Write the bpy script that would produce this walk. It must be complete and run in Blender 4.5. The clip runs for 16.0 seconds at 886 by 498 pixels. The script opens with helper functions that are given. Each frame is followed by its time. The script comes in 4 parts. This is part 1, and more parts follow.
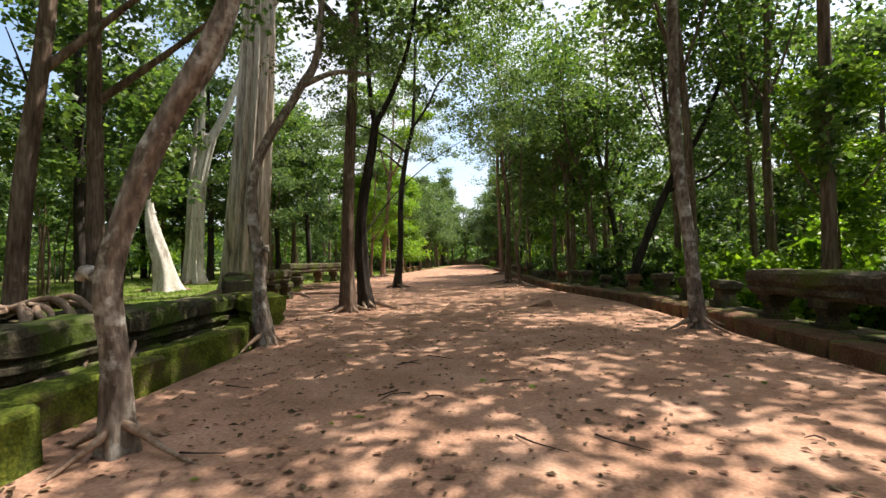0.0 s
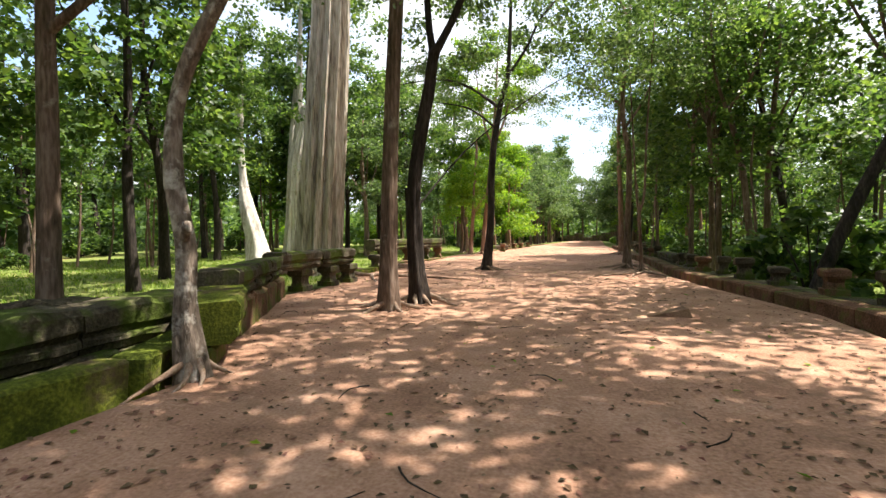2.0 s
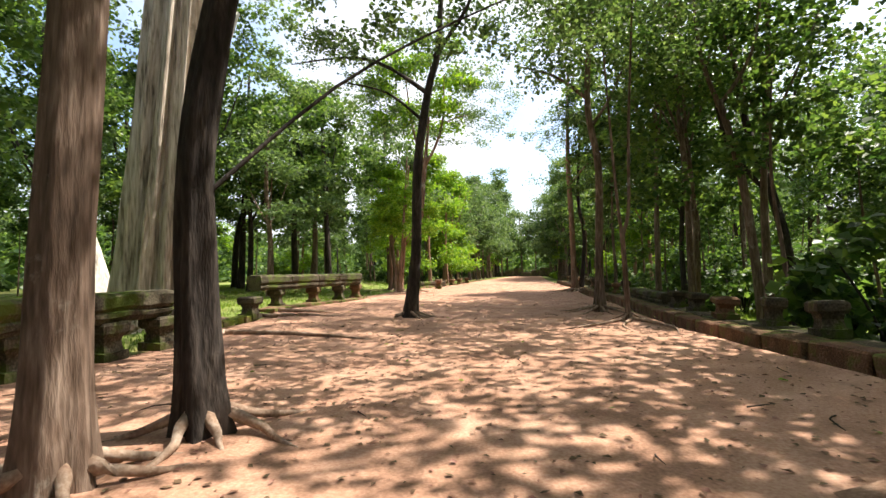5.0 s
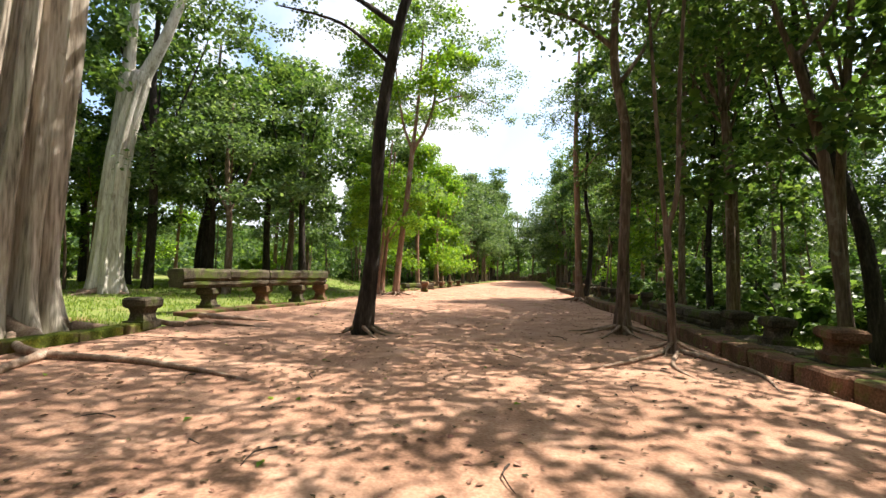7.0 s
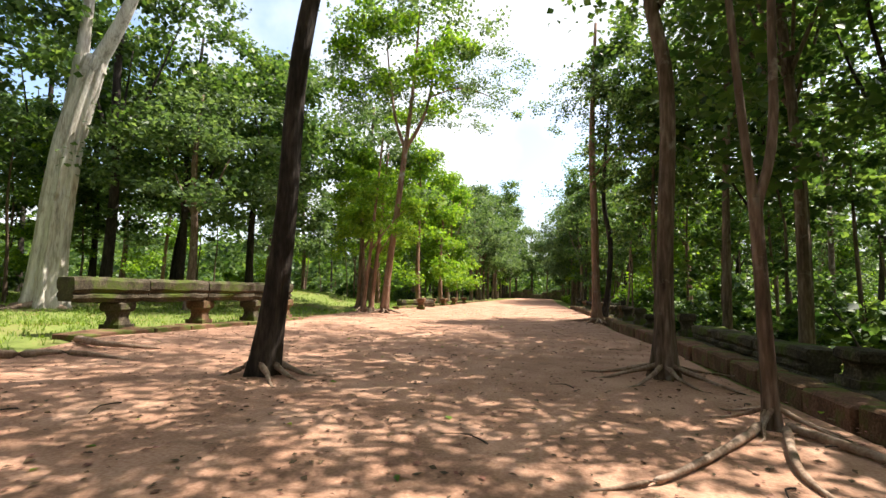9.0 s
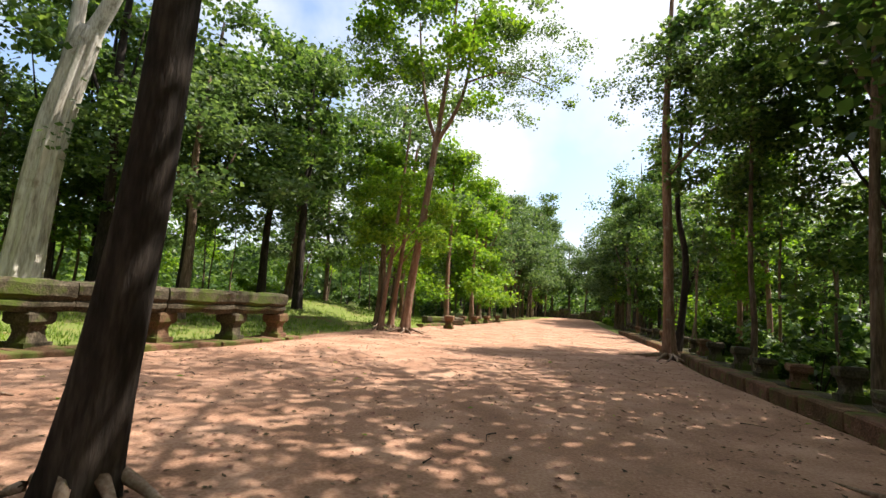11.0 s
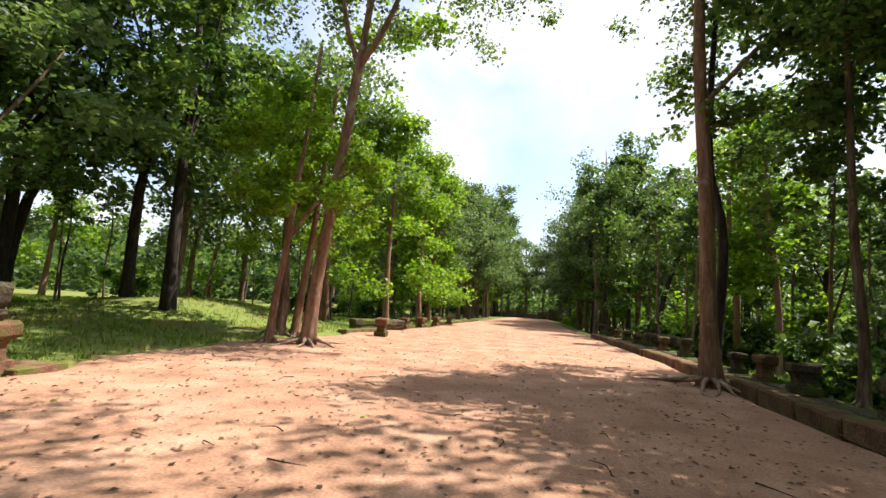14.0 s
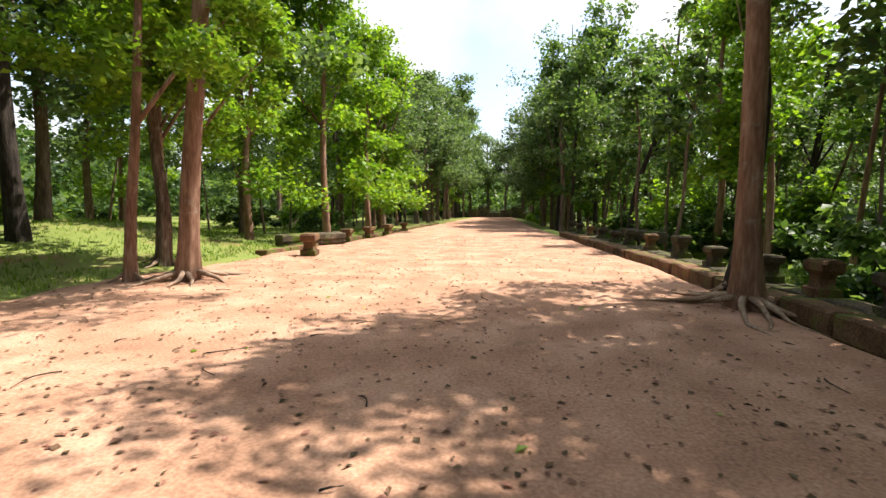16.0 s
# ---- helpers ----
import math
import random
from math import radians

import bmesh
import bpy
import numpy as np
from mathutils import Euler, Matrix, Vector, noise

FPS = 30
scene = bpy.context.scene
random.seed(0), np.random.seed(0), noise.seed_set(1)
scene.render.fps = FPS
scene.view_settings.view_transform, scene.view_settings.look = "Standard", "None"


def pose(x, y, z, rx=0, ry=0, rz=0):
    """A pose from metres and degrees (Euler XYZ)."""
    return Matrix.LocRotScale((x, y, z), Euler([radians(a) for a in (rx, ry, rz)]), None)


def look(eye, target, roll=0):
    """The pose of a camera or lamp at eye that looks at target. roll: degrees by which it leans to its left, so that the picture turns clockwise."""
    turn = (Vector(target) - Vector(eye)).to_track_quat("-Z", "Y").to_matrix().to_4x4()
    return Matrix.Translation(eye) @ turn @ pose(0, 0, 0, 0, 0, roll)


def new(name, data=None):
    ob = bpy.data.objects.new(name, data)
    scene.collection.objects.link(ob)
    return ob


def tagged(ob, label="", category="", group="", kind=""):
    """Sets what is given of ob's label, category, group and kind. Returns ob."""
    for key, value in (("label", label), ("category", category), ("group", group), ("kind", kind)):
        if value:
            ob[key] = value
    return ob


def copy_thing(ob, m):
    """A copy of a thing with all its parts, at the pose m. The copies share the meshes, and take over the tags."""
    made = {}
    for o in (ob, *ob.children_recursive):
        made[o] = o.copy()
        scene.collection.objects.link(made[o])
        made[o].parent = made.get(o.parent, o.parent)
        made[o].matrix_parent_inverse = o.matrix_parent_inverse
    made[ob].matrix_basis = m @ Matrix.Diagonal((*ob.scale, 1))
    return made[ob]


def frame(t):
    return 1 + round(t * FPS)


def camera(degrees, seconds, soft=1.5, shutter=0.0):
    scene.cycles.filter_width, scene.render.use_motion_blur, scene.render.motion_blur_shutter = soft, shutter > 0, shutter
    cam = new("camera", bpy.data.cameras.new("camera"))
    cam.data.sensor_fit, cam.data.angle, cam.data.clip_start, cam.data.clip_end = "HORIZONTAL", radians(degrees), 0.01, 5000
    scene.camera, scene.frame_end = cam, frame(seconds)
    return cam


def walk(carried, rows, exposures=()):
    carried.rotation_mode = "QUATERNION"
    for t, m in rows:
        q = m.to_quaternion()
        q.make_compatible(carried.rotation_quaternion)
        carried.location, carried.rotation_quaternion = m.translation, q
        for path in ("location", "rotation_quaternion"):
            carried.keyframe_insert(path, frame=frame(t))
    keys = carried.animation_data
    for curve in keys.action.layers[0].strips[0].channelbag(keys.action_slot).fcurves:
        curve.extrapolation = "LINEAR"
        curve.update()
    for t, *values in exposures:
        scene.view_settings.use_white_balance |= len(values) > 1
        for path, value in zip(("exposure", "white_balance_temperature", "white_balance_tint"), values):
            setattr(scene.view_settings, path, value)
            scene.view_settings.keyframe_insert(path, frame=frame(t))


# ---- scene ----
cam = camera(88.0, 16.0)
EXPOSURES = [(0, 1.0), (1.5, 1.5), (4.2, 1.4), (6.3, 1.3), (9.7, 1.3), (11.8, 0.9), (14, 1.0), (16, 1.15)]
PATH = [
    (0, (1.064, -0.462, 1.434), (0.889, 1.530, 1.482), -1.5),
    (0.5, (1.388, 0.391, 1.550), (0.934, 2.331, 1.375), -3.2),
    (1, (1.669, 1.389, 1.652), (1.053, 3.283, 1.470), -3.7),
    (1.5, (1.546, 2.496, 1.634), (0.873, 4.374, 1.489), -1.0),
    (2, (1.518, 3.623, 1.575), (0.852, 5.507, 1.520), -0.8),
    (2.5, (1.402, 4.605, 1.553), (0.836, 6.522, 1.486), -0.5),
    (3, (1.169, 5.851, 1.564), (0.633, 7.777, 1.504), 0.5),
    (3.5, (1.027, 6.956, 1.571), (0.512, 8.888, 1.507), 1.3),
    (4, (0.893, 8.024, 1.589), (0.429, 9.970, 1.562), 1.7),
    (4.2, (0.833, 8.413, 1.553), (0.401, 10.366, 1.560), -0.1),
    (6.3, (0.079, 12.405, 1.442), (-0.321, 14.358, 1.595), -1.4),
    (6.5, (0.168, 12.879, 1.450), (-0.227, 14.836, 1.581), -1.4),
    (7, (0.320, 14.043, 1.456), (-0.078, 16.000, 1.560), 1.0),
    (7.5, (0.369, 15.083, 1.401), (0.002, 17.045, 1.521), 1.3),
    (8, (0.445, 16.084, 1.373), (0.095, 18.044, 1.562), 2.0),
    (8.5, (0.559, 17.045, 1.376), (0.180, 19.001, 1.555), 0.1),
    (9, (0.639, 17.977, 1.361), (0.176, 19.915, 1.538), 1.5),
    (9.5, (0.643, 18.831, 1.331), (0.158, 20.756, 1.569), 3.0),
    (9.7, (0.692, 19.142, 1.324), (0.123, 21.046, 1.554), 3.5),
    (11.8, (-0.918, 23.654, 1.642), (-1.544, 25.540, 1.873), 4.6),
    (12, (-0.979, 24.099, 1.640), (-1.601, 25.981, 1.906), 5.6),
    (12.5, (-1.227, 25.331, 1.557), (-1.775, 27.225, 1.893), 0.6),
    (13, (-1.158, 26.485, 1.529), (-1.770, 28.363, 1.845), 2.5),
    (13.5, (-1.389, 27.728, 1.517), (-1.831, 29.663, 1.763), -0.1),
    (14, (-1.357, 28.768, 1.527), (-1.771, 30.710, 1.767), 3.7),
    (14.5, (-1.448, 29.923, 1.484), (-1.717, 31.886, 1.755), 4.1),
    (15, (-1.513, 31.040, 1.585), (-1.702, 33.031, 1.613), 3.7),
    (15.5, (-1.578, 32.047, 1.664), (-1.720, 34.035, 1.502), 0.7),
    (16, (-1.410, 32.825, 1.659), (-1.655, 34.802, 1.481), 0.2),
]
walk(cam, [(t, look(eye, target, roll)) for t, eye, target, roll in PATH], EXPOSURES)

# ---- light ----
world = bpy.data.worlds.new("world")
scene.world = world
world.use_nodes = True
wn = world.node_tree
sky = wn.nodes.new("ShaderNodeTexSky")
sky.sky_type = "NISHITA"
sky.sun_disc = False
SUN_DIR = Vector((0.60, 0.34, 1.25)).normalized()
sky.sun_elevation = math.asin(SUN_DIR.z)
sky.sun_rotation = math.atan2(SUN_DIR.x, SUN_DIR.y)
sky.air_density = 1.0
sky.dust_density = 3.0
wn.nodes["Background"].inputs[1].default_value = 0.15
# bright broken cloud over the whole sky
cloud_co = wn.nodes.new("ShaderNodeTexCoord")
cloud = wn.nodes.new("ShaderNodeTexNoise")
cloud.inputs["Scale"].default_value = 2.6
cloud.inputs["Detail"].default_value = 6
wn.links.new(cloud_co.outputs["Generated"], cloud.inputs["Vector"])
cover = wn.nodes.new("ShaderNodeMapRange")
cover.inputs[1].default_value, cover.inputs[2].default_value = 0.40, 0.56
wn.links.new(cloud.outputs["Fac"], cover.inputs[0])
cloud_mix = wn.nodes.new("ShaderNodeMixRGB")
cloud_mix.inputs[2].default_value = (3.7, 3.8, 4.05, 1)
wn.links.new(cover.outputs[0], cloud_mix.inputs[0])
wn.links.new(sky.outputs[0], cloud_mix.inputs[1])
wn.links.new(cloud_mix.outputs[0], wn.nodes["Background"].inputs[0])
sun_data = bpy.data.lights.new("sun", "SUN")
sun_data.energy = 5.0
sun_data.angle = radians(0.55)
sun_data.color = (1.0, 0.93, 0.82)
sun = new("sun", sun_data)
sun.matrix_world = look(SUN_DIR * 60, (0, 0, 0))


# ---- materials ----
def material(name, colours, scale=4.0, fine=40.0, rough=0.85, bump=0.4, stretch=(1, 1, 1), spots=None, vary=0.0, island=False,
             translucent=0.0, bumpdist=0.02, gloss=0.3):
    """colours: two or three stops over a coarse and a fine noise; spots: (colour, scale, threshold) of a patchy second growth."""
    m = bpy.data.materials.new(name)
    m.use_nodes = True
    nt = m.node_tree
    n, l = nt.nodes, nt.links
    bsdf = n["Principled BSDF"]
    bsdf.inputs["Roughness"].default_value = rough
    bsdf.inputs["Specular IOR Level"].default_value = gloss
    co = n.new("ShaderNodeTexCoord")
    mp = n.new("ShaderNodeMapping")
    mp.inputs["Scale"].default_value = stretch
    l.new(co.outputs["Object"], mp.inputs["Vector"])
    coarse = n.new("ShaderNodeTexNoise")
    coarse.inputs["Scale"].default_value = scale
    coarse.inputs["Detail"].default_value = 5
    l.new(mp.outputs[0], coarse.inputs["Vector"])
    grain = n.new("ShaderNodeTexNoise")
    grain.inputs["Scale"].default_value = fine
    grain.inputs["Detail"].default_value = 4
    l.new(mp.outputs[0], grain.inputs["Vector"])
    mixn = n.new("ShaderNodeMath")
    mixn.operation = "MULTIPLY_ADD"
    mixn.inputs[1].default_value = 0.45
    l.new(grain.outputs["Fac"], mixn.inputs[0])
    half = n.new("ShaderNodeMath")
    half.operation = "MULTIPLY"
    half.inputs[1].default_value = 0.55
    l.new(coarse.outputs["Fac"], half.inputs[0])
    l.new(half.outputs[0], mixn.inputs[2])
    ramp = n.new("ShaderNodeValToRGB")
    els = ramp.color_ramp.elements
    els[0].position, els[1].position = 0.33, 0.67
    els[0].color = (*colours[0], 1)
    els[1].color = (*colours[-1], 1)
    if len(colours) > 2:
        e = els.new(0.5)
        e.color = (*colours[1], 1)
    l.new(mixn.outputs[0], ramp.inputs[0])
    col = ramp.outputs[0]
    if spots:
        sc, ssc, thr = spots
        sp = n.new("ShaderNodeTexNoise")
        sp.inputs["Scale"].default_value = ssc
        sp.inputs["Detail"].default_value = 6
        sp.inputs["Roughness"].default_value = 0.65
        l.new(co.outputs["Object"], sp.inputs["Vector"])
        sr = n.new("ShaderNodeMapRange")
        sr.inputs[1].default_value, sr.inputs[2].default_value = thr - 0.05, thr + 0.07
        l.new(sp.outputs["Fac"], sr.inputs[0])
        mx = n.new("ShaderNodeMixRGB")
        mx.inputs[2].default_value = (*sc, 1)
        l.new(sr.outputs[0], mx.inputs[0])
        l.new(col, mx.inputs[1])
        col = mx.outputs[0]
    if vary:
        if island:
            src = n.new("ShaderNodeNewGeometry").outputs["Random Per Island"]
        else:
            src = n.new("ShaderNodeObjectInfo").outputs["Random"]
        mr = n.new("ShaderNodeMapRange")
        mr.inputs[3].default_value, mr.inputs[4].default_value = 1 - vary, 1 + vary
        l.new(src, mr.inputs[0])
        hs = n.new("ShaderNodeHueSaturation")
        l.new(mr.outputs[0], hs.inputs["Value"])
        hr = n.new("ShaderNodeMapRange")
        hr.inputs[3].default_value, hr.inputs[4].default_value = 0.5 + vary * 0.05, 0.5 - vary * 0.05
        l.new(src, hr.inputs[0])
        l.new(hr.outputs[0], hs.inputs["Hue"])
        l.new(col, hs.inputs["Color"])
        col = hs.outputs[0]
    l.new(col, bsdf.inputs["Base Color"])
    if bump:
        b = n.new("ShaderNodeBump")
        b.inputs["Strength"].default_value = bump
        b.inputs["Distance"].default_value = bumpdist
        l.new(mixn.outputs[0], b.inputs["Height"])
        l.new(b.outputs[0], bsdf.inputs["Normal"])
    if translucent:
        tr = n.new("ShaderNodeBsdfTranslucent")
        tint = n.new("ShaderNodeMixRGB")
        tint.blend_type = "MULTIPLY"
        tint.inputs[0].default_value = 1
        tint.inputs[2].default_value = (1.6, 1.6, 0.8, 1)
        l.new(col, tint.inputs[1])
        l.new(tint.outputs[0], tr.inputs["Color"])
        ms = n.new("ShaderNodeMixShader")
        ms.inputs[0].default_value = translucent
        l.new(bsdf.outputs[0], ms.inputs[1])
        l.new(tr.outputs[0], ms.inputs[2])
        l.new(ms.outputs[0], n["Material Output"].inputs["Surface"])
    return m


M_DIRT = material("red_earth", [(0.22, 0.118, 0.078), (0.365, 0.207, 0.138), (0.50, 0.31, 0.222)], 1.1, 30, 0.95, 0.6,
                  spots=((0.25, 0.15, 0.10), 1.6, 0.63), gloss=0.12, bumpdist=0.035)
M_SOIL = material("forest_floor", [(0.10, 0.13, 0.035), (0.16, 0.20, 0.05), (0.20, 0.15, 0.07)], 0.6, 18, 0.95, 0.6,
                  spots=((0.20, 0.11, 0.06), 0.35, 0.62), gloss=0.1)
M_BARK = material("red_brown_bark", [(0.04, 0.028, 0.02), (0.14, 0.095, 0.07), (0.28, 0.21, 0.165)], 5, 22, 0.95, 1.0, (1, 1, 0.16),
                  spots=((0.32, 0.28, 0.23), 2.2, 0.64), bumpdist=0.05, gloss=0.15)
M_BARK_DARK = material("dark_bark", [(0.014, 0.012, 0.011), (0.036, 0.029, 0.025), (0.08, 0.064, 0.054)], 6, 26, 0.95, 1.0, (1, 1, 0.2),
                       bumpdist=0.05, gloss=0.15)
M_BARK_TAN = material("smooth_tan_bark", [(0.10, 0.055, 0.038), (0.22, 0.125, 0.085), (0.33, 0.22, 0.16)], 6, 26, 0.92, 0.9, (1, 1, 0.16),
                      spots=((0.34, 0.31, 0.27), 1.6, 0.62), bumpdist=0.02, gloss=0.2)
M_BARK_PALE = material("pale_grey_bark", [(0.09, 0.07, 0.052), (0.44, 0.375, 0.305), (0.64, 0.58, 0.5)], 6, 18, 0.9, 1.0, (1, 1, 0.10),
                       spots=((0.24, 0.2, 0.15), 1.4, 0.66), bumpdist=0.05, gloss=0.2)
M_BARK_WHITE = material("chalky_white_bark", [(0.2, 0.17, 0.14), (0.47, 0.43, 0.375), (0.63, 0.6, 0.545)], 4, 18, 0.9, 0.8, (1, 1, 0.14),
                        spots=((0.26, 0.22, 0.17), 1.1, 0.62), bumpdist=0.04, gloss=0.2)
M_BARK_GREY = material("mottled_grey_bark", [(0.05, 0.04, 0.032), (0.16, 0.125, 0.10), (0.33, 0.28, 0.235)], 5, 20, 0.95, 1.0, (1, 1, 0.35),
                       spots=((0.46, 0.43, 0.38), 3.4, 0.57), bumpdist=0.04, gloss=0.15)
M_ROOT = material("weathered_root", [(0.14, 0.085, 0.06), (0.26, 0.18, 0.13), (0.38, 0.30, 0.24)], 6, 30, 0.95, 0.7, gloss=0.1)
M_STONE = material("mossy_sandstone", [(0.028, 0.024, 0.018), (0.075, 0.062, 0.043), (0.19, 0.155, 0.11)], 2.2, 24, 0.95, 1.0,
                   spots=((0.075, 0.10, 0.02), 1.3, 0.55), vary=0.2, bumpdist=0.04, gloss=0.1)
M_MOSS = material("moss_covered_stone", [(0.025, 0.03, 0.01), (0.085, 0.105, 0.018), (0.23, 0.25, 0.035)], 2.0, 30, 1.0, 0.9,
                  spots=((0.10, 0.07, 0.045), 1.1, 0.6), vary=0.15, bumpdist=0.04, gloss=0.05)
M_LATERITE = material("red_laterite", [(0.06, 0.037, 0.024), (0.15, 0.085, 0.052), (0.25, 0.15, 0.10)], 2.5, 30, 0.95, 0.9,
                      spots=((0.10, 0.115, 0.03), 1.5, 0.54), vary=0.2, bumpdist=0.04, gloss=0.1)
M_LEAF = material("dark_green_leaf", [(0.04, 0.08, 0.024), (0.07, 0.125, 0.034), (0.105, 0.165, 0.045)], 0.6, 5, 0.45, 0, vary=0.55,
                  island=True, translucent=0.5, gloss=0.4)
# leaf colour made lighter and yellower to stand in for sun shining through
M_LEAF_BRIGHT = material("sunlit_yellow_green_leaf", [(0.09, 0.17, 0.015), (0.135, 0.24, 0.02), (0.19, 0.29, 0.03)], 0.6, 5, 0.5, 0, vary=0.35,
                         island=True, translucent=0.5, gloss=0.35)
M_LEAF_GREY = material("grey_green_leaf", [(0.05, 0.09, 0.04), (0.085, 0.135, 0.058), (0.12, 0.175, 0.08)], 0.6, 5, 0.5, 0, vary=0.45,
                       island=True, translucent=0.5, gloss=0.35)
M_GRASS = material("grass", [(0.08, 0.14, 0.02), (0.14, 0.22, 0.03), (0.20, 0.27, 0.05)], 0.5, 6, 0.6, 0, vary=0.35, island=True,
                   translucent=0.4, gloss=0.3)
M_ROCK = material("brown_rock", [(0.12, 0.07, 0.045), (0.22, 0.135, 0.09), (0.32, 0.21, 0.15)], 3, 30, 0.95, 0.8, bumpdist=0.03, gloss=0.1)
M_LITTER = material("dry_leaf", [(0.06, 0.035, 0.02), (0.15, 0.085, 0.05), (0.27, 0.19, 0.12)], 3, 20, 0.8, 0, vary=0.7, island=True,
                    gloss=0.2)


# ---- mesh tools ----
def mesh_of(name, verts, faces, mat, smooth=False):
    me = bpy.data.meshes.new(name)
    me.from_pydata(verts, [], faces)
    me.materials.append(mat)
    if smooth:
        me.polygons.foreach_set("use_smooth", [True] * len(me.polygons))
    me.update()
    return me


def put(name, me, parent=None, label="", at=None):
    ob = new(name, me)
    if parent:
        ob.parent = parent
    if at is not None:
        ob.matrix_basis = at
    if label:
        tagged(ob, label)
    return ob


def part(name, bm, mat, parent, label=""):
    me = bpy.data.meshes.new(name)
    bm.to_mesh(me)
    bm.free()
    me.materials.append(mat)
    return put(name, me, parent, label)


def empty(name, m, label, category, group=""):
    ob = new(name)
    ob.empty_display_size = 0.2
    ob.matrix_basis = m
    return tagged(ob, label, category, group)


def spline(pts, n):
    """n + 1 points on a smooth line through pts."""
    pts = [Vector(p) for p in pts]
    if len(pts) == 2:
        return [pts[0].lerp(pts[1], i / n) for i in range(n + 1)]
    out = []
    for i in range(n + 1):
        u = i / n * (len(pts) - 1)
        k = min(int(u), len(pts) - 2)
        f = u - k
        a, b = pts[max(k - 1, 0)], pts[k]
        c, d = pts[k + 1], pts[min(k + 2, len(pts) - 1)]
        out.append(0.5 * ((2 * b) + (c - a) * f + (2 * a - 5 * b + 4 * c - d) * f * f + (3 * b - a - 3 * c + d) * f ** 3))
    return out


def tube(name, pts, radii, mat, seg=12, n=16, flute=0.0, lobes=7, flare=0.0, rough=0.06, seed=0):
    """A limb or trunk along pts; radii at even steps; flute: depth of the folds, flare: widening of the folds at the foot."""
    rng = random.Random(seed)
    line = spline(pts, n)
    phases = [rng.uniform(0, 6.28) for _ in range(4)]
    verts, faces = [], []
    up = Vector((0.13, 0.31, 1)).normalized()
    for i, p in enumerate(line):
        u = i / n
        q = u * (len(radii) - 1)
        k = min(int(q), len(radii) - 2)
        r = radii[k] + (radii[k + 1] - radii[k]) * (q - k)
        d = (line[min(i + 1, n)] - line[max(i - 1, 0)]).normalized()
        ref = Vector((1, 0, 0)) if abs(d.x) < 0.8 else Vector((0, 1, 0))
        s = ref - d * ref.dot(d)
        s.normalize()
        t = d.cross(s)
        foot = max(0.0, 1 - u * 5) ** 2
        for j in range(seg):
            a = 2 * math.pi * j / seg
            fold = math.cos(lobes * a + phases[0] + 0.7 * math.sin(u * 5 + phases[1]))
            fold2 = math.cos((lobes * 2 + 1) * a + phases[2] + 2 * u)
            w = 1 + flute * (fold * 0.7 + fold2 * 0.3) + flare * foot * (0.55 + 0.45 * fold)
            w += rough * noise.noise(Vector((math.cos(a) * 1.3, math.sin(a) * 1.3, u * 9 + seed)))
            verts.append(p + (s * math.cos(a) + t * math.sin(a)) * r * w)
    for i in range(n):
        for j in range(seg):
            j2 = (j + 1) % seg
            faces.append((i * seg + j, i * seg + j2, (i + 1) * seg + j2, (i + 1) * seg + j))
    faces.append(tuple(range(n * seg, (n + 1) * seg)))
    return mesh_of(name, verts, faces, mat, True)


def leaf_mesh(name, centres, count, size, mat, rng, hang=0.35, long=2.4):
    """Folded leaves scattered in soft clumps; centres: (x, y, z, radius, flatness)."""
    verts, faces = [], []
    c = np.array([k[:3] for k in centres])
    rad = np.array([k[3] for k in centres])
    flat = np.array([k[4] for k in centres])
    w = rad ** 2
    pick = rng.choice(len(centres), count, p=w / w.sum())
    d = rng.normal(size=(count, 3))
    d /= np.linalg.norm(d, axis=1)[:, None]
    d *= (rng.random(count) ** 0.45)[:, None]
    # twigs: leaves gather on a few rays of each clump
    spray = rng.integers(0, 14, count)
    rays = rng.normal(size=(len(centres), 14, 3))
    rays /= np.linalg.norm(rays, axis=2)[:, :, None]
    d = d * 0.55 + rays[pick, spray] * (rng.random(count) ** 0.6)[:, None] * 0.75
    d[:, 2] *= flat[pick]
    p = c[pick] + d * rad[pick][:, None]
    ax = rng.normal(size=(count, 3))
    ax[:, 2] = ax[:, 2] * 0.5 - hang
    ax /= np.linalg.norm(ax, axis=1)[:, None]
    nr = rng.normal(size=(count, 3)) * 0.6 + np.array([0, 0, 1.0])
    side = np.cross(ax, nr)
    side /= np.linalg.norm(side, axis=1)[:, None] + 1e-6
    nr = np.cross(side, ax)
    s = size * (0.6 + 0.8 * rng.random(count))[:, None]
    v = np.empty((count, 4, 3))
    v[:, 0] = p
    v[:, 1] = p + ax * s * 0.5 + side * s / long + nr * s * 0.1
    v[:, 2] = p + ax * s - nr * s * 0.06
    v[:, 3] = p + ax * s * 0.5 - side * s / long + nr * s * 0.1
    idx = np.arange(count)[:, None] * 4
    f = np.concatenate([idx + np.array([0, 1, 2]), idx + np.array([0, 2, 3])], 0)
    me = bpy.data.meshes.new(name)
    me.vertices.add(count * 4)
    me.vertices.foreach_set("co", v.reshape(-1))
    me.loops.add(len(f) * 3)
    me.loops.foreach_set("vertex_index", f.reshape(-1).astype(np.int32))
    me.polygons.add(len(f))
    me.polygons.foreach_set("loop_start", (np.arange(len(f)) * 3).astype(np.int32))
    me.materials.append(mat)
    me.update(calc_edges=True)
    me.validate()
    return me


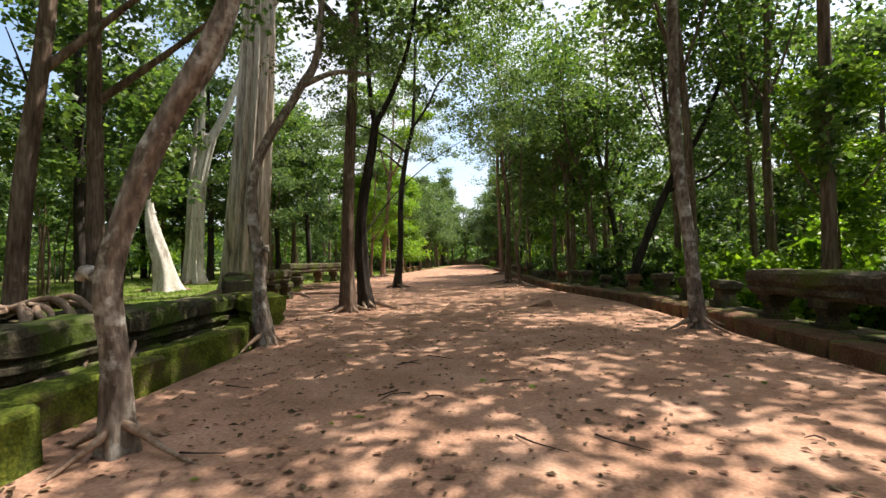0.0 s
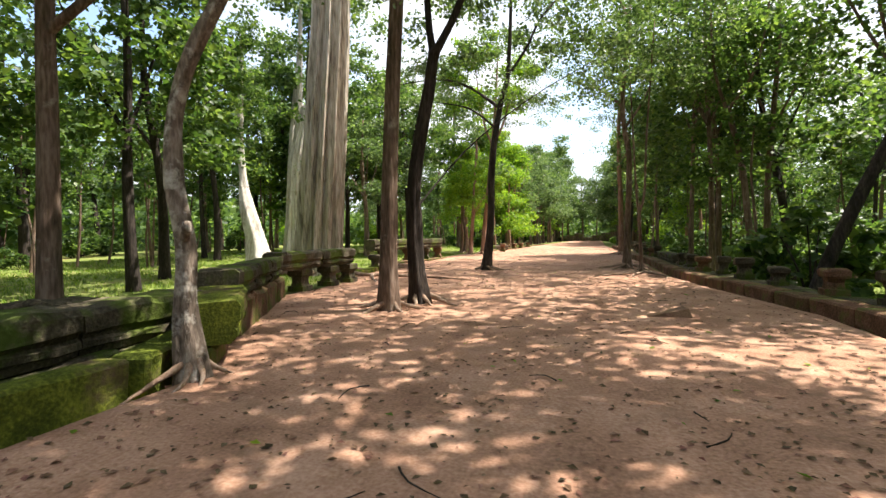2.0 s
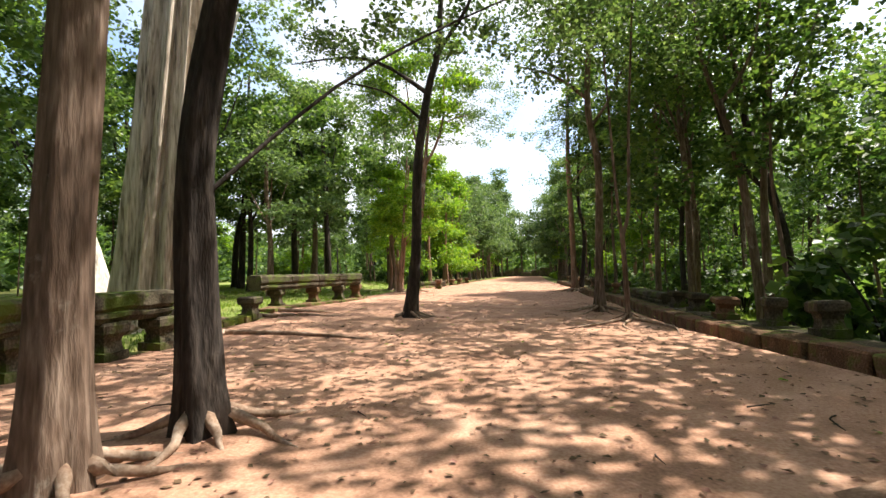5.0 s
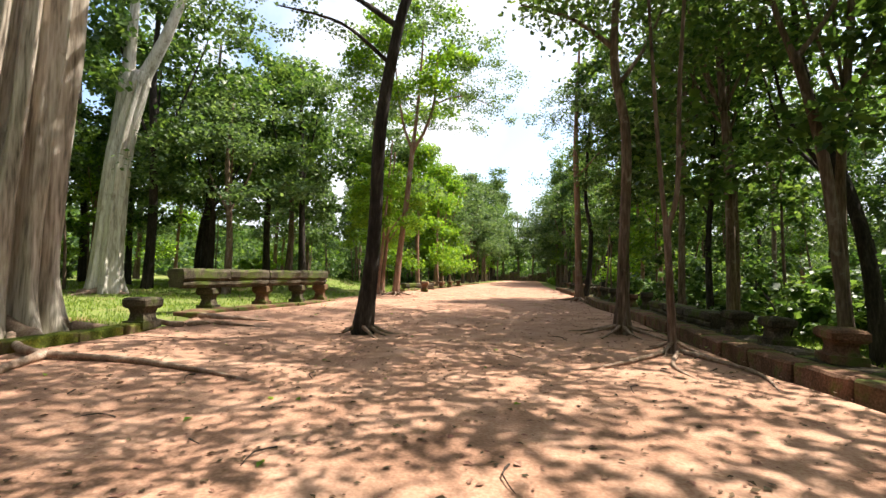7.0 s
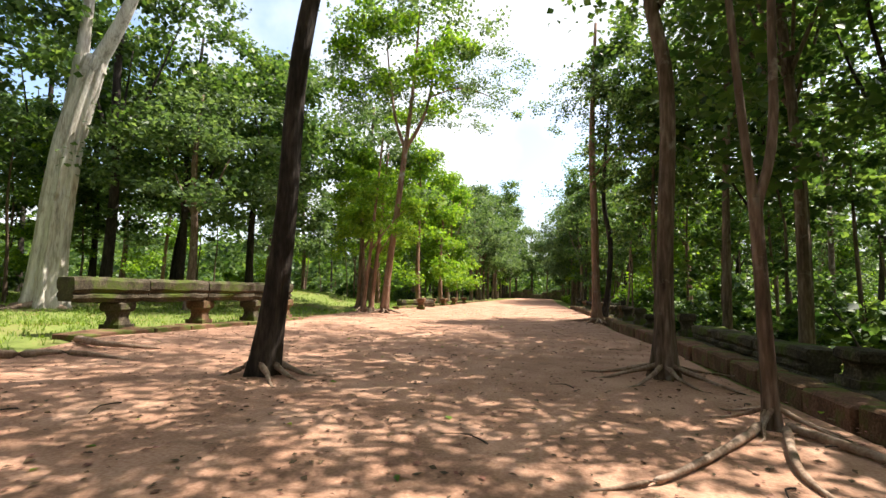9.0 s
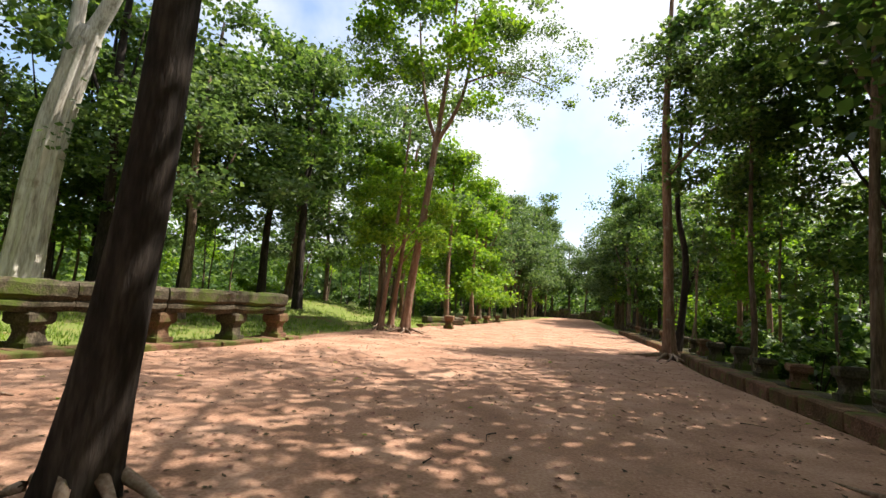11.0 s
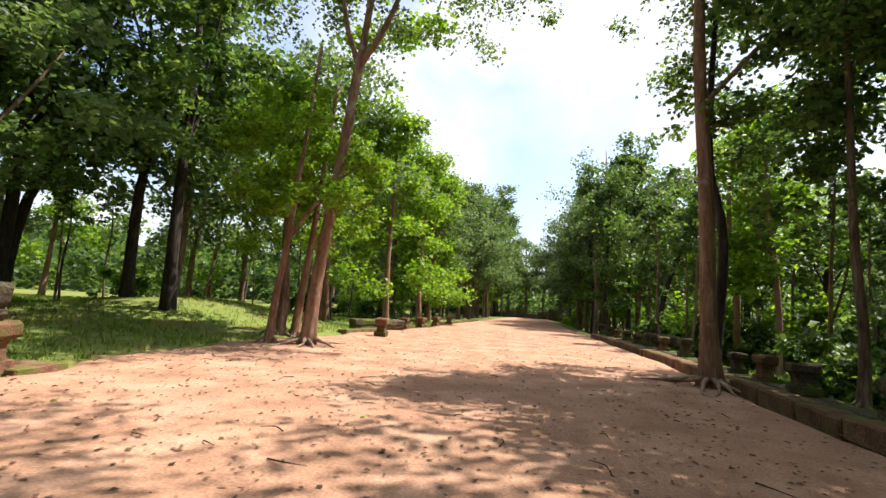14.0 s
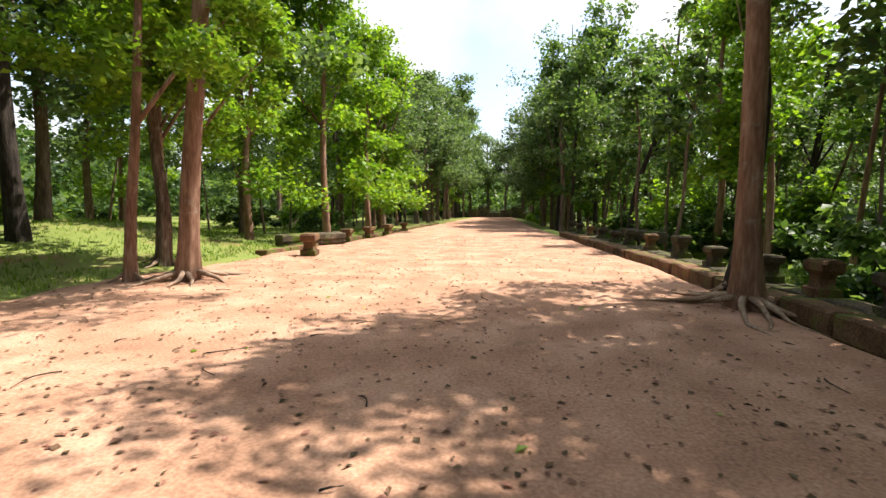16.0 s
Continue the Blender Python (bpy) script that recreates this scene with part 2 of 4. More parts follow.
def stone_mesh(name, sx, sy, sz, mat, seed=0, wear=0.035, cuts=3, chip=0.0):
    """A worn block standing on z = 0, its length along y."""
    bm = bmesh.new()
    bmesh.ops.create_cube(bm, size=1)
    bmesh.ops.scale(bm, vec=(sx, sy, sz), verts=bm.verts)
    bmesh.ops.translate(bm, vec=(0, 0, sz / 2), verts=bm.verts)
    bmesh.ops.bevel(bm, geom=bm.edges[:], offset=min(sx, sy, sz) * 0.1, segments=1, affect="EDGES")
    long_edges = [e for e in bm.edges if abs((e.verts[0].co - e.verts[1].co).y) > sy * 0.5]
    bmesh.ops.subdivide_edges(bm, edges=long_edges, cuts=cuts, use_grid_fill=True)
    for v in bm.verts:
        k = v.co * 2.3 + Vector((seed * 3.7, seed * 1.3, seed))
        v.co += Vector((noise.noise(k), noise.noise(k + Vector((9, 0, 0))), noise.noise(k + Vector((0, 9, 0))))) * wear
        if chip and v.co.z > sz * 0.6:
            v.co.z -= chip * max(0, noise.noise(k * 1.7 + Vector((3, 3, 3))))
    me = bpy.data.meshes.new(name)
    bm.to_mesh(me)
    bm.free()
    me.materials.append(mat)
    return me


RAIL_PROFILE = [(-0.24, 0.0), (0.24, 0.0), (0.26, 0.07), (0.31, 0.10), (0.31, 0.17), (0.27, 0.2), (0.29, 0.24), (0.34, 0.28), (0.34, 0.46),
                (0.29, 0.53), (-0.29, 0.53), (-0.34, 0.46), (-0.34, 0.28), (-0.29, 0.24), (-0.27, 0.2), (-0.31, 0.17), (-0.31, 0.10), (-0.26, 0.07)]


def rail_mesh(name, length, mat, seed=0, grow=1.0):
    """A moulded rail stone along y from 0 to its length."""
    n = max(3, int(length / 0.22))
    verts, faces = [], []
    m = len(RAIL_PROFILE)
    for i in range(n + 1):
        y = length * i / n
        for x, z in RAIL_PROFILE:
            k = Vector((x * 2 + seed * 5.1, y * 1.5, z * 3))
            e = 0.93 if i in (0, n) else 1
            verts.append((x * grow * e + 0.045 * noise.noise(k * 2), y, (0.265 + (z - 0.265) * e) * grow + 0.05 * noise.noise(k * 1.7 + Vector((7, 2, 1)))))
    for i in range(n):
        for j in range(m):
            j2 = (j + 1) % m
            faces.append((i * m + j, (i + 1) * m + j, (i + 1) * m + j2, i * m + j2))
    faces += [tuple(range(m)), tuple(range((n + 1) * m - 1, n * m - 1, -1))]
    return mesh_of(name, verts, faces, mat)


def ring_mesh(name, profile, mat, seed=0):
    """A square-sectioned turned stone: profile of (half width, height)."""
    verts, faces = [], []
    sides = [(-1, -1), (0, -1), (1, -1), (1, 0), (1, 1), (0, 1), (-1, 1), (-1, 0)]
    for w, z in profile:
        for sx, sy in sides:
            k = Vector((sx * 0.7 + seed * 3.1, sy * 0.7, z * 4))
            c = 0.95 if sx and sy else 1
            verts.append((sx * w * c + 0.025 * noise.noise(k), sy * w * c + 0.025 * noise.noise(k + Vector((4, 0, 0))), z + 0.02 * noise.noise(k * 2)))
    for i in range(len(profile) - 1):
        for j in range(8):
            j2 = (j + 1) % 8
            faces.append((i * 8 + j, i * 8 + j2, (i + 1) * 8 + j2, (i + 1) * 8 + j))
    faces.append(tuple(range((len(profile) - 1) * 8, len(profile) * 8)))
    faces.append(tuple(range(7, -1, -1)))
    return mesh_of(name, verts, faces, mat)


# ---- ground ----
RIGHT = [(5.75, -60), (5.7, -2), (5.6, 6), (5.5, 14), (4.5, 18.5), (3.85, 22.5), (3.7, 27), (3.6, 31), (3.05, 36.5), (3.0, 41.5), (3.1, 46), (2.7, 52), (1.5, 75), (0.8, 118)]
LEFT = [(-2.6, -60), (-2.7, 0), (-3.0, 7.8), (-4.6, 9.8), (-7.0, 13.6), (-7.3, 18), (-8.3, 19), (-8.6, 23), (-10.2, 27), (-9.3, 35), (-10.4, 37.5),
        (-10.4, 42), (-9.6, 47), (-8.8, 55), (-8.0, 75), (-6.0, 118)]


def edge(poly, y):
    for (x0, y0), (x1, y1) in zip(poly, poly[1:]):
        if y <= y1:
            return x0 + (x1 - x0) * max(0, (y - y0)) / (y1 - y0)
    return poly[-1][0]


def smooth(a, b, x):
    t = min(1, max(0, (x - a) / (b - a)))
    return t * t * (3 - 2 * t)


def ground_z(x, y):
    r, l = edge(RIGHT, y), edge(LEFT, y)
    z = 0.06 * noise.noise(Vector((x * 0.25, y * 0.25, 0)))
    if l - 0.3 < x < r + 0.4:
        return -0.12
    if x >= r:
        return z - 0.12 - 0.75 * smooth(r + 0.5, r + 4.5, x)
    z -= 0.04
    z += 1.1 * math.exp(-((x + 19) / 5.0) ** 2 - ((y - 50) / 6.0) ** 2)
    z += 0.35 * smooth(-16, -30, x) * smooth(22, 40, y)
    return z


def path_z(x, y):
    return 0.035 * noise.noise(Vector((x * 0.45, y * 0.45, 3))) + 0.012 * noise.noise(Vector((x * 2.1, y * 2.1, 5)))


def sheet(name, xs, ys, zf, mat):
    verts = [(x, y, zf(x, y)) for y in ys for x in xs]
    w = len(xs)
    faces = [(j * w + i, j * w + i + 1, (j + 1) * w + i + 1, (j + 1) * w + i) for j in range(len(ys) - 1) for i in range(w - 1)]
    return mesh_of(name, verts, faces, mat, True)


gx = [-2500, -800, -300, -150, -90, -60] + [-45 + 0.5 * i for i in range(131)] + [26, 40, 60, 100, 200, 600, 2500]
gy = [-2500, -600, -150, -60, -30] + [-12 + 0.6 * i for i in range(220)] + [135, 150, 200, 400, 900, 2500]
tagged(put("ground", sheet("ground", gx, gy, ground_z, M_SOIL)), "grassy forest floor with bare brown earth patches", "ground", kind="structure")

# the trodden causeway, with ragged borders
pv, pf = [], []
PW = 44
pys = [-30 + 1.5 * i for i in range(18)] + [-3 + 0.28 * i for i in range(220)] + [58.6 + 1.2 * i for i in range(50)]
for y in pys:
    r = edge(RIGHT, y) + 0.12
    l = edge(LEFT, y) - 0.1 - (0.5 * noise.noise(Vector((0.4, y * 0.5, 0))) + 0.25 * noise.noise(Vector((1.4, y * 1.7, 0))) if y > 36 or 18 < y < 19.5 else 0)
    for i in range(PW + 1):
        x = l + (r - l) * i / PW
        z = path_z(x, y)
        if i in (0, PW):
            z = -0.18
        pv.append((x, y, z))
for j in range(len(pys) - 1):
    for i in range(PW):
        a = j * (PW + 1) + i
        pf.append((a, a + 1, a + PW + 2, a + PW + 1))
tagged(put("road", mesh_of("road", pv, pf, M_DIRT, True)), "wide trodden red earth causeway with scattered dead leaves", "dirt path", kind="structure")

# ---- crowns ----
crowns = {}


def crown_mesh(key, kind, mat, count, size, seed, width=3.6, height=6.0, clumps=26):
    rng = np.random.default_rng(seed)
    cs = []
    for _ in range(clumps):
        a = rng.uniform(0, 6.283)
        u = rng.random()
        if kind == "spread":
            rr = width * math.sqrt(rng.random()) * (0.55 + 0.45 * math.sin(math.pi * min(1, u + 0.25)))
            cs.append((rr * math.cos(a), rr * math.sin(a), u * height, width * rng.uniform(0.16, 0.36), rng.uniform(0.4, 0.75)))
        elif kind == "column":
            rr = width * (0.25 + 0.75 * rng.random()) * (1.05 - 0.7 * u)
            cs.append((rr * math.cos(a), rr * math.sin(a), u * height, width * rng.uniform(0.22, 0.42), rng.uniform(0.5, 0.9)))
        else:
            rr = width * rng.random() ** 0.5
            cs.append((rr * math.cos(a), rr * math.sin(a), (0.15 + 0.85 * u * (1 - 0.5 * (rr / width) ** 2)) * height, width * rng.uniform(0.2, 0.4), rng.uniform(0.5, 0.9)))
    crowns[key] = leaf_mesh("crown_" + key, cs, count, size, mat, rng)


crown_mesh("broad_a", "spread", M_LEAF, 6000, 0.20, 1, 4.2, 5.5, 34)
crown_mesh("broad_b", "spread", M_LEAF, 6000, 0.20, 2, 3.8, 7.0, 36)
crown_mesh("broad_c", "spread", M_LEAF_GREY, 6000, 0.20, 3, 4.4, 6.0, 34)
crown_mesh("light", "spread", M_LEAF_BRIGHT, 7000, 0.20, 4, 3.8, 5.0, 30)
crown_mesh("tall_a", "column", M_LEAF, 6000, 0.21, 5, 3.0, 10.0, 34)
crown_mesh("tall_b", "column", M_LEAF_GREY, 6000, 0.21, 6, 3.2, 9.0, 34)
crown_mesh("sunny", "column", M_LEAF_BRIGHT, 6000, 0.20, 7, 3.0, 8.5, 34)
crown_mesh("shrub_a", "shrub", M_LEAF, 1500, 0.22, 8, 1.6, 2.2, 16)
crown_mesh("shrub_b", "shrub", M_LEAF_BRIGHT, 1500, 0.22, 9, 1.7, 2.4, 16)
crown_mesh("thin", "spread", M_LEAF, 3000, 0.17, 11, 4.6, 5.0, 44)
crown_mesh("sprig", "column", M_LEAF, 700, 0.2, 12, 1.2, 4.0, 16)
crown_mesh("airy", "spread", M_LEAF_GREY, 2600, 0.16, 10, 3.8, 3.2, 30)


# ---- the trees that line the causeway ----
def tree(base, label, mat, stems, limbs=(), leaves=(), roots=0, root_len=1.2, name="tree", root_seed=1, group="", thin=0.66):
    """stems: (points, radii, options) from the base up; limbs: (points, radii); leaves: (crown, x, y, z, scale, turn), all from the base."""
    e = empty(name, Matrix.Translation(base), label, "tree", group)
    for k, (pts, radii, opt) in enumerate(stems):
        put("trunk", tube("trunk", pts, [q * thin for q in radii], mat, seed=int(abs(base[0]) * 31 + abs(base[1]) * 7) + k, **opt), e)
    for k, (pts, radii) in enumerate(limbs):
        put("limb", tube("limb", pts, [q * 0.8 for q in radii], mat, seg=8, n=10, seed=k + 3), e)
    for key, x, y, z, s, turn in leaves:
        put("crown", crowns[key], e, at=Matrix.LocRotScale((x, y, z), Euler((0, 0, turn)), (s, s, s)))
    rng = random.Random(root_seed)
    r0 = stems[0][1][0] * thin
    for k in range(roots):
        a = 6.283 * (k + rng.uniform(-0.3, 0.3)) / roots
        ln = root_len * rng.uniform(0.5, 1.2)
        pts, ang = [], a
        x, y = math.cos(a) * r0 * 0.5, math.sin(a) * r0 * 0.5
        for i in range(6):
            pts.append((x, y, 0.2 * (1 - i / 5) ** 2 - 0.012 * i + 0.02))
            ang += rng.uniform(-0.45, 0.45)
            x += math.cos(ang) * ln / 5
            y += math.sin(ang) * ln / 5
        put("root", tube("root", pts, [r0 * 0.33, r0 * 0.2, r0 * 0.12, 0.015], M_ROOT, seg=6, n=10, seed=k), e)
    return e


FLUTED = dict(seg=40, n=26, flute=0.12, lobes=7, flare=0.75)
ROUGH = dict(seg=22, n=22, flute=0.06, lobes=5, flare=0.5)
PLAIN = dict(seg=14, n=18, flute=0.03, lobes=4, flare=0.55)

# near tree with a forked, leaning stem
tree((-1.85, 2.95, 0), "rough brown forked tree leaning over the causeway", M_BARK_GREY,
     [([(0, 0, -0.1), (-0.02, 0.02, 0.6), (-0.1, 0.05, 1.35), (0.08, 0.12, 2.1), (0.35, 0.2, 2.75), (0.75, 0.3, 3.6), (1.1, 0.5, 5.2), (1.3, 0.7, 8.0)],
       [0.19, 0.145, 0.15, 0.14, 0.13, 0.12, 0.09, 0.06], dict(seg=22, n=34, flute=0.13, lobes=5, flare=0.5, rough=0.2))],
     [([(-0.08, 0.05, 1.3), (-0.35, 0.1, 1.42), (-0.42, 0.1, 1.35)], [0.09, 0.07, 0.05]),
      ([(0.3, 0.2, 2.7), (0.45, 0.7, 3.4), (0.5, 1.2, 4.6)], [0.07, 0.05, 0.03])],
     # crown pushed sideways, out of view, so that it shades path and kerb
     [("broad_a", 3.9, 2.4, 8.0, 0.95, 0.3)], 5, 0.8)
tree((-2.9, 7.55, 0), "slim grey tree with a knotted, bent trunk beside the mossy kerb", M_BARK_GREY,
     [([(0, 0, -0.1), (-0.1, 0, 0.8), (-0.12, 0.05, 1.55), (-0.22, 0.0, 2.3), (-0.2, 0.05, 3.1), (0.1, 0.1, 3.8), (0.65, 0.2, 4.7), (1.0, 0.3, 5.6), (1.1, 0.4, 8.5)],
       [0.24, 0.17, 0.16, 0.14, 0.125, 0.115, 0.1, 0.07], dict(seg=20, n=36, flute=0.12, lobes=5, flare=0.5, rough=0.22))],
     [([(0.7, 0.2, 4.75), (1.3, 0.3, 5.0), (2.0, 0.5, 5.0)], [0.08, 0.06, 0.03]), ([(-0.12, 0.05, 1.5), (0.08, -0.1, 1.75), (0.12, -0.1, 1.65)], [0.07, 0.06, 0.03])],
     [("broad_b", 0.8, 0.3, 6.8, 0.8, 1.0), ("airy", 1.6, 0.5, 4.6, 0.35, 0.6)], 6, 0.7, root_seed=4)
for base, lean, seed in (((-7.4, 7.1, 0.0), 0.6, 3), ((-7.2, 8.6, 0.0), -0.1, 8)):
    tree(base, "tall rough-barked brown tree rooted on the ruined wall", M_BARK,
         [([(0, 0, -0.1), (0.05, 0, 1.2), (lean * 0.3, 0.1, 3.5), (lean, 0.2, 7.0), (lean * 1.3, 0.4, 13.0)], [0.42, 0.33, 0.3, 0.24, 0.12], ROUGH)],
         [([(lean * 0.6, 0.1, 5), (1.4, 0.9, 6.6), (2.4, 1.2, 7.6)], [0.12, 0.08, 0.04])],
         [("broad_a", 0.4, 0.3, 8.0, 1.0, seed)], 7, 1.3, root_seed=seed, group="trees on the ruined wall", thin=0.52)
# pair beside the rail
tree((-2.87, 12.5, 0), "tall red-brown fluted tree growing in the causeway", M_BARK,
     [([(0, 0, -0.1), (0.02, 0, 1.5), (0.1, 0.05, 4), (0.32, 0.1, 8), (0.5, 0.2, 15)], [0.42, 0.34, 0.3, 0.27, 0.14], dict(seg=32, n=30, flute=0.1, lobes=6, flare=0.5))],
     [([(0.3, 0.1, 8), (-1.2, 0.6, 10), (-2.2, 0.9, 11.5)], [0.14, 0.1, 0.05]), ([(0.35, 0.1, 9), (1.8, 0.3, 11), (3.0, 0.4, 12)], [0.14, 0.1, 0.05]),
      # long limb added to carry the far thin crown
      ([(0.4, 0.15, 11), (1.6, 3.5, 13.5), (3.0, 7.0, 15)], [0.14, 0.1, 0.04])],
     # the thin crowns are added overhead, mostly out of view, to dapple the path
     [("broad_b", 0.6, 0.5, 10.0, 1.1, 0.4), ("thin", 3.0, 7.2, 13.0, 1.0, 0.4), ("thin", 5.0, 2.5, 13.0, 0.9, 2.4), ("thin", 8.0, 0.0, 13.0, 0.9, 0.9)], 8, 1.0, root_seed=5, thin=0.54)
tree((-2.65, 13.7, 0), "dark twisted tree with a split trunk in the causeway", M_BARK_DARK,
     [([(0, 0, -0.1), (-0.1, 0, 1.4), (-0.08, 0, 3.0), (0.25, 0.1, 4.9), (0.4, 0.1, 5.9)], [0.34, 0.28, 0.23, 0.2, 0.17], dict(seg=28, n=26, flute=0.18, lobes=5, flare=0.5, rough=0.18)),
      ([(0.4, 0.1, 5.8), (0.2, 0.3, 7.0), (0.1, 0.4, 10)], [0.14, 0.12, 0.06], PLAIN),
      ([(0.4, 0.1, 5.8), (0.95, 0.3, 6.9), (1.5, 0.5, 8.6), (1.9, 0.6, 11)], [0.15, 0.13, 0.1, 0.05], PLAIN)],
     [([(-0.05, 0.1, 2.3), (0.9, 1.4, 3.9), (2.4, 3.2, 5.6), (4.4, 4.6, 7.0)], [0.032, 0.026, 0.02, 0.008])],
     [("broad_c", 1.2, 0.5, 8.5, 0.9, 1.4), ("airy", 3.4, 4.0, 5.6, 0.6, 0.2)], 7, 1.1, root_seed=6)
tree((-3.7, 24.35, 0), "slender blackish tree standing in the causeway", M_BARK_DARK,
     [([(0, 0, -0.1), (0.25, 0, 2.2), (0.35, 0, 5.0), (0.75, 0.1, 7.6), (1.1, 0.2, 9.2), (1.3, 0.3, 14)], [0.33, 0.26, 0.235, 0.2, 0.16, 0.08], ROUGH)],
     [([(0.7, 0.1, 7.4), (-0.8, 0.4, 8.6), (-2.4, 0.8, 9.3), (-4.8, 1.0, 9.4)], [0.11, 0.08, 0.06, 0.02]),
      # the last limb is drawn out to reach the added thin crown
      ([(0.5, 0, 6.5), (-0.6, -0.3, 7.4), (-2.0, -0.8, 7.7)], [0.07, 0.05, 0.02]), ([(0.95, 0.1, 8.6), (1.9, 0.3, 10), (2.9, 0.6, 11.8), (5.5, 3.5, 15)], [0.1, 0.08, 0.06, 0.03])],
     # thin crown: added high up, mostly out of view, to shade the ground
     [("broad_c", 0.2, 0.6, 10.0, 0.95, 0.4), ("airy", -3.2, 0.8, 8.4, 0.6, 0), ("thin", 5.5, 4.0, 13.0, 1.0, 1.1)], 6, 1.3, root_seed=7, thin=0.63)
# great pale fluted trees on the grass
tree((-10.9, 21.7, 0), "huge pale fluted tree with a buttressed foot beside the kerb", M_BARK_PALE,
     [([(0, 0, -0.2), (0.05, 0, 2), (0.3, 0.05, 6), (0.75, 0.1, 12), (1.2, 0.2, 22)], [1.15, 0.98, 0.9, 0.8, 0.5], dict(seg=130, n=44, flute=0.3, lobes=11, flare=0.45))],
     [([(0.9, 0.1, 14), (3.2, 0.5, 17), (5, 0.8, 19)], [0.35, 0.25, 0.1])],
     [("broad_a", 1.0, 0, 15.0, 1.5, 0.2)], 6, 2.4, root_seed=9, thin=0.88)
tree((-22.1, 34.4, 0), "tall pale grey fluted tree with forking limbs on the grass", M_BARK_WHITE,
     [([(0, 0, -0.2), (0.1, 0, 3), (0.5, 0.1, 8), (1.5, 0.2, 12)], [1.15, 0.85, 0.75, 0.6], dict(seg=72, n=30, flute=0.2, lobes=8, flare=0.35)),
      ([(1.4, 0.2, 11.5), (2.8, 0.3, 14), (4.4, 0.4, 18)], [0.5, 0.4, 0.2], PLAIN), ([(0.7, 0.1, 10), (0.9, 0, 14), (1.2, 0, 20)], [0.42, 0.35, 0.18], PLAIN),
      ([(-0.5, 0.2, -0.1), (-0.45, 0.2, 5), (-0.2, 0.4, 10), (0.6, 0.5, 17)], [0.42, 0.34, 0.3, 0.18], PLAIN)],
     [], [("broad_c", 2.5, 0, 16.0, 1.4, 0.8)], 5, 2.0, root_seed=10, thin=0.7)
tree((-18.5, 26.5, 0), "broken leaning white tree trunk on the grass", M_BARK_WHITE,
     [([(0, 0, -0.2), (-0.35, 0, 1.6), (-0.95, 0, 3.6), (-1.3, 0.1, 5.2)], [0.75, 0.5, 0.36, 0.16], dict(seg=30, n=18, flute=0.12, lobes=6, flare=0.3)),
      ([(-1.2, 0.1, 4.8), (-1.5, 0.2, 8), (-1.3, 0.3, 14)], [0.2, 0.17, 0.1], PLAIN)],
     [], [("tall_a", -1.3, 0.3, 8.0, 0.7, 0.8)], 4, 1.2, root_seed=11, thin=1.15)
# forked tan tree and the slim clump past it
tree((-8.54, 42.5, 0), "tall smooth tan tree forking into three limbs", M_BARK_TAN,
     [([(0, 0, -0.1), (0.2, 0, 2.5), (0.6, 0, 6), (0.95, 0, 9.6)], [0.36, 0.29, 0.25, 0.24], dict(seg=24, n=22, flute=0.04, lobes=5, flare=0.7)),
      ([(0.93, 0, 9.4), (0.3, 0.1, 11), (-0.2, 0.2, 13.5), (-0.5, 0.2, 16)], [0.16, 0.13, 0.1, 0.05], PLAIN),
      ([(0.95, 0, 9.4), (1.15, 0, 11.5), (1.3, 0.2, 14), (1.5, 0.2, 18)], [0.2, 0.17, 0.13, 0.06], PLAIN),
      ([(0.95, 0, 9.4), (1.7, 0, 10.6), (2.3, 0.1, 12.6), (2.5, 0.1, 16)], [0.17, 0.15, 0.12, 0.06], PLAIN)],
     [([(2.3, 0.1, 12.4), (4.2, 0.6, 13.0), (6.4, 1.2, 12.2)], [0.07, 0.05, 0.02])],
     [("light", 0.8, 0.4, 12.4, 1.2, 0.5), ("airy", 4.6, 0.8, 11.0, 0.8, 0.5), ("airy", -1.2, 1.5, 11.5, 0.9, 2.0), ("airy", 5.2, 1.4, 13.4, 0.8, 1.2), ("airy", 1.5, -0.6, 14.6, 1.2, 2.9), ("airy", -3.4, 0.4, 13.0, 0.9, 4.1)], 9, 1.6, root_seed=12)
for base, r, s in (((-9.6, 42.05, 0), 0.17, 1), ((-10.8, 44.6, 0), 0.25, 2), ((-10.3, 44.9, 0), 0.22, 3), ((-11.3, 45.1, 0), 0.2, 4)):
    lean = (0.5, -0.3, 0.5, 0.1)[s - 1]
    tree(base, "slim brown tree in a clump beside the sunlit path", M_BARK_TAN if s != 2 else M_BARK,
         [([(0, 0, -0.1), (0.1, 0, 1.5), (lean * 0.6, 0.1, 4), (lean * 1.4, 0.2, 10)], [r * 1.3, r, r * 0.8, r * 0.4], ROUGH)],
         [([(lean * 0.6, 0.1, 3.5), (lean + 0.7, 0.6, 5), (lean + 1.5, 1, 6)], [0.07, 0.05, 0.02])],
         [("light" if s % 2 else "sunny", lean, 0.3, 4.4 if s % 2 else 3.5, 0.75, s)], 4, 0.7, root_seed=s, group="clump of slim trees")
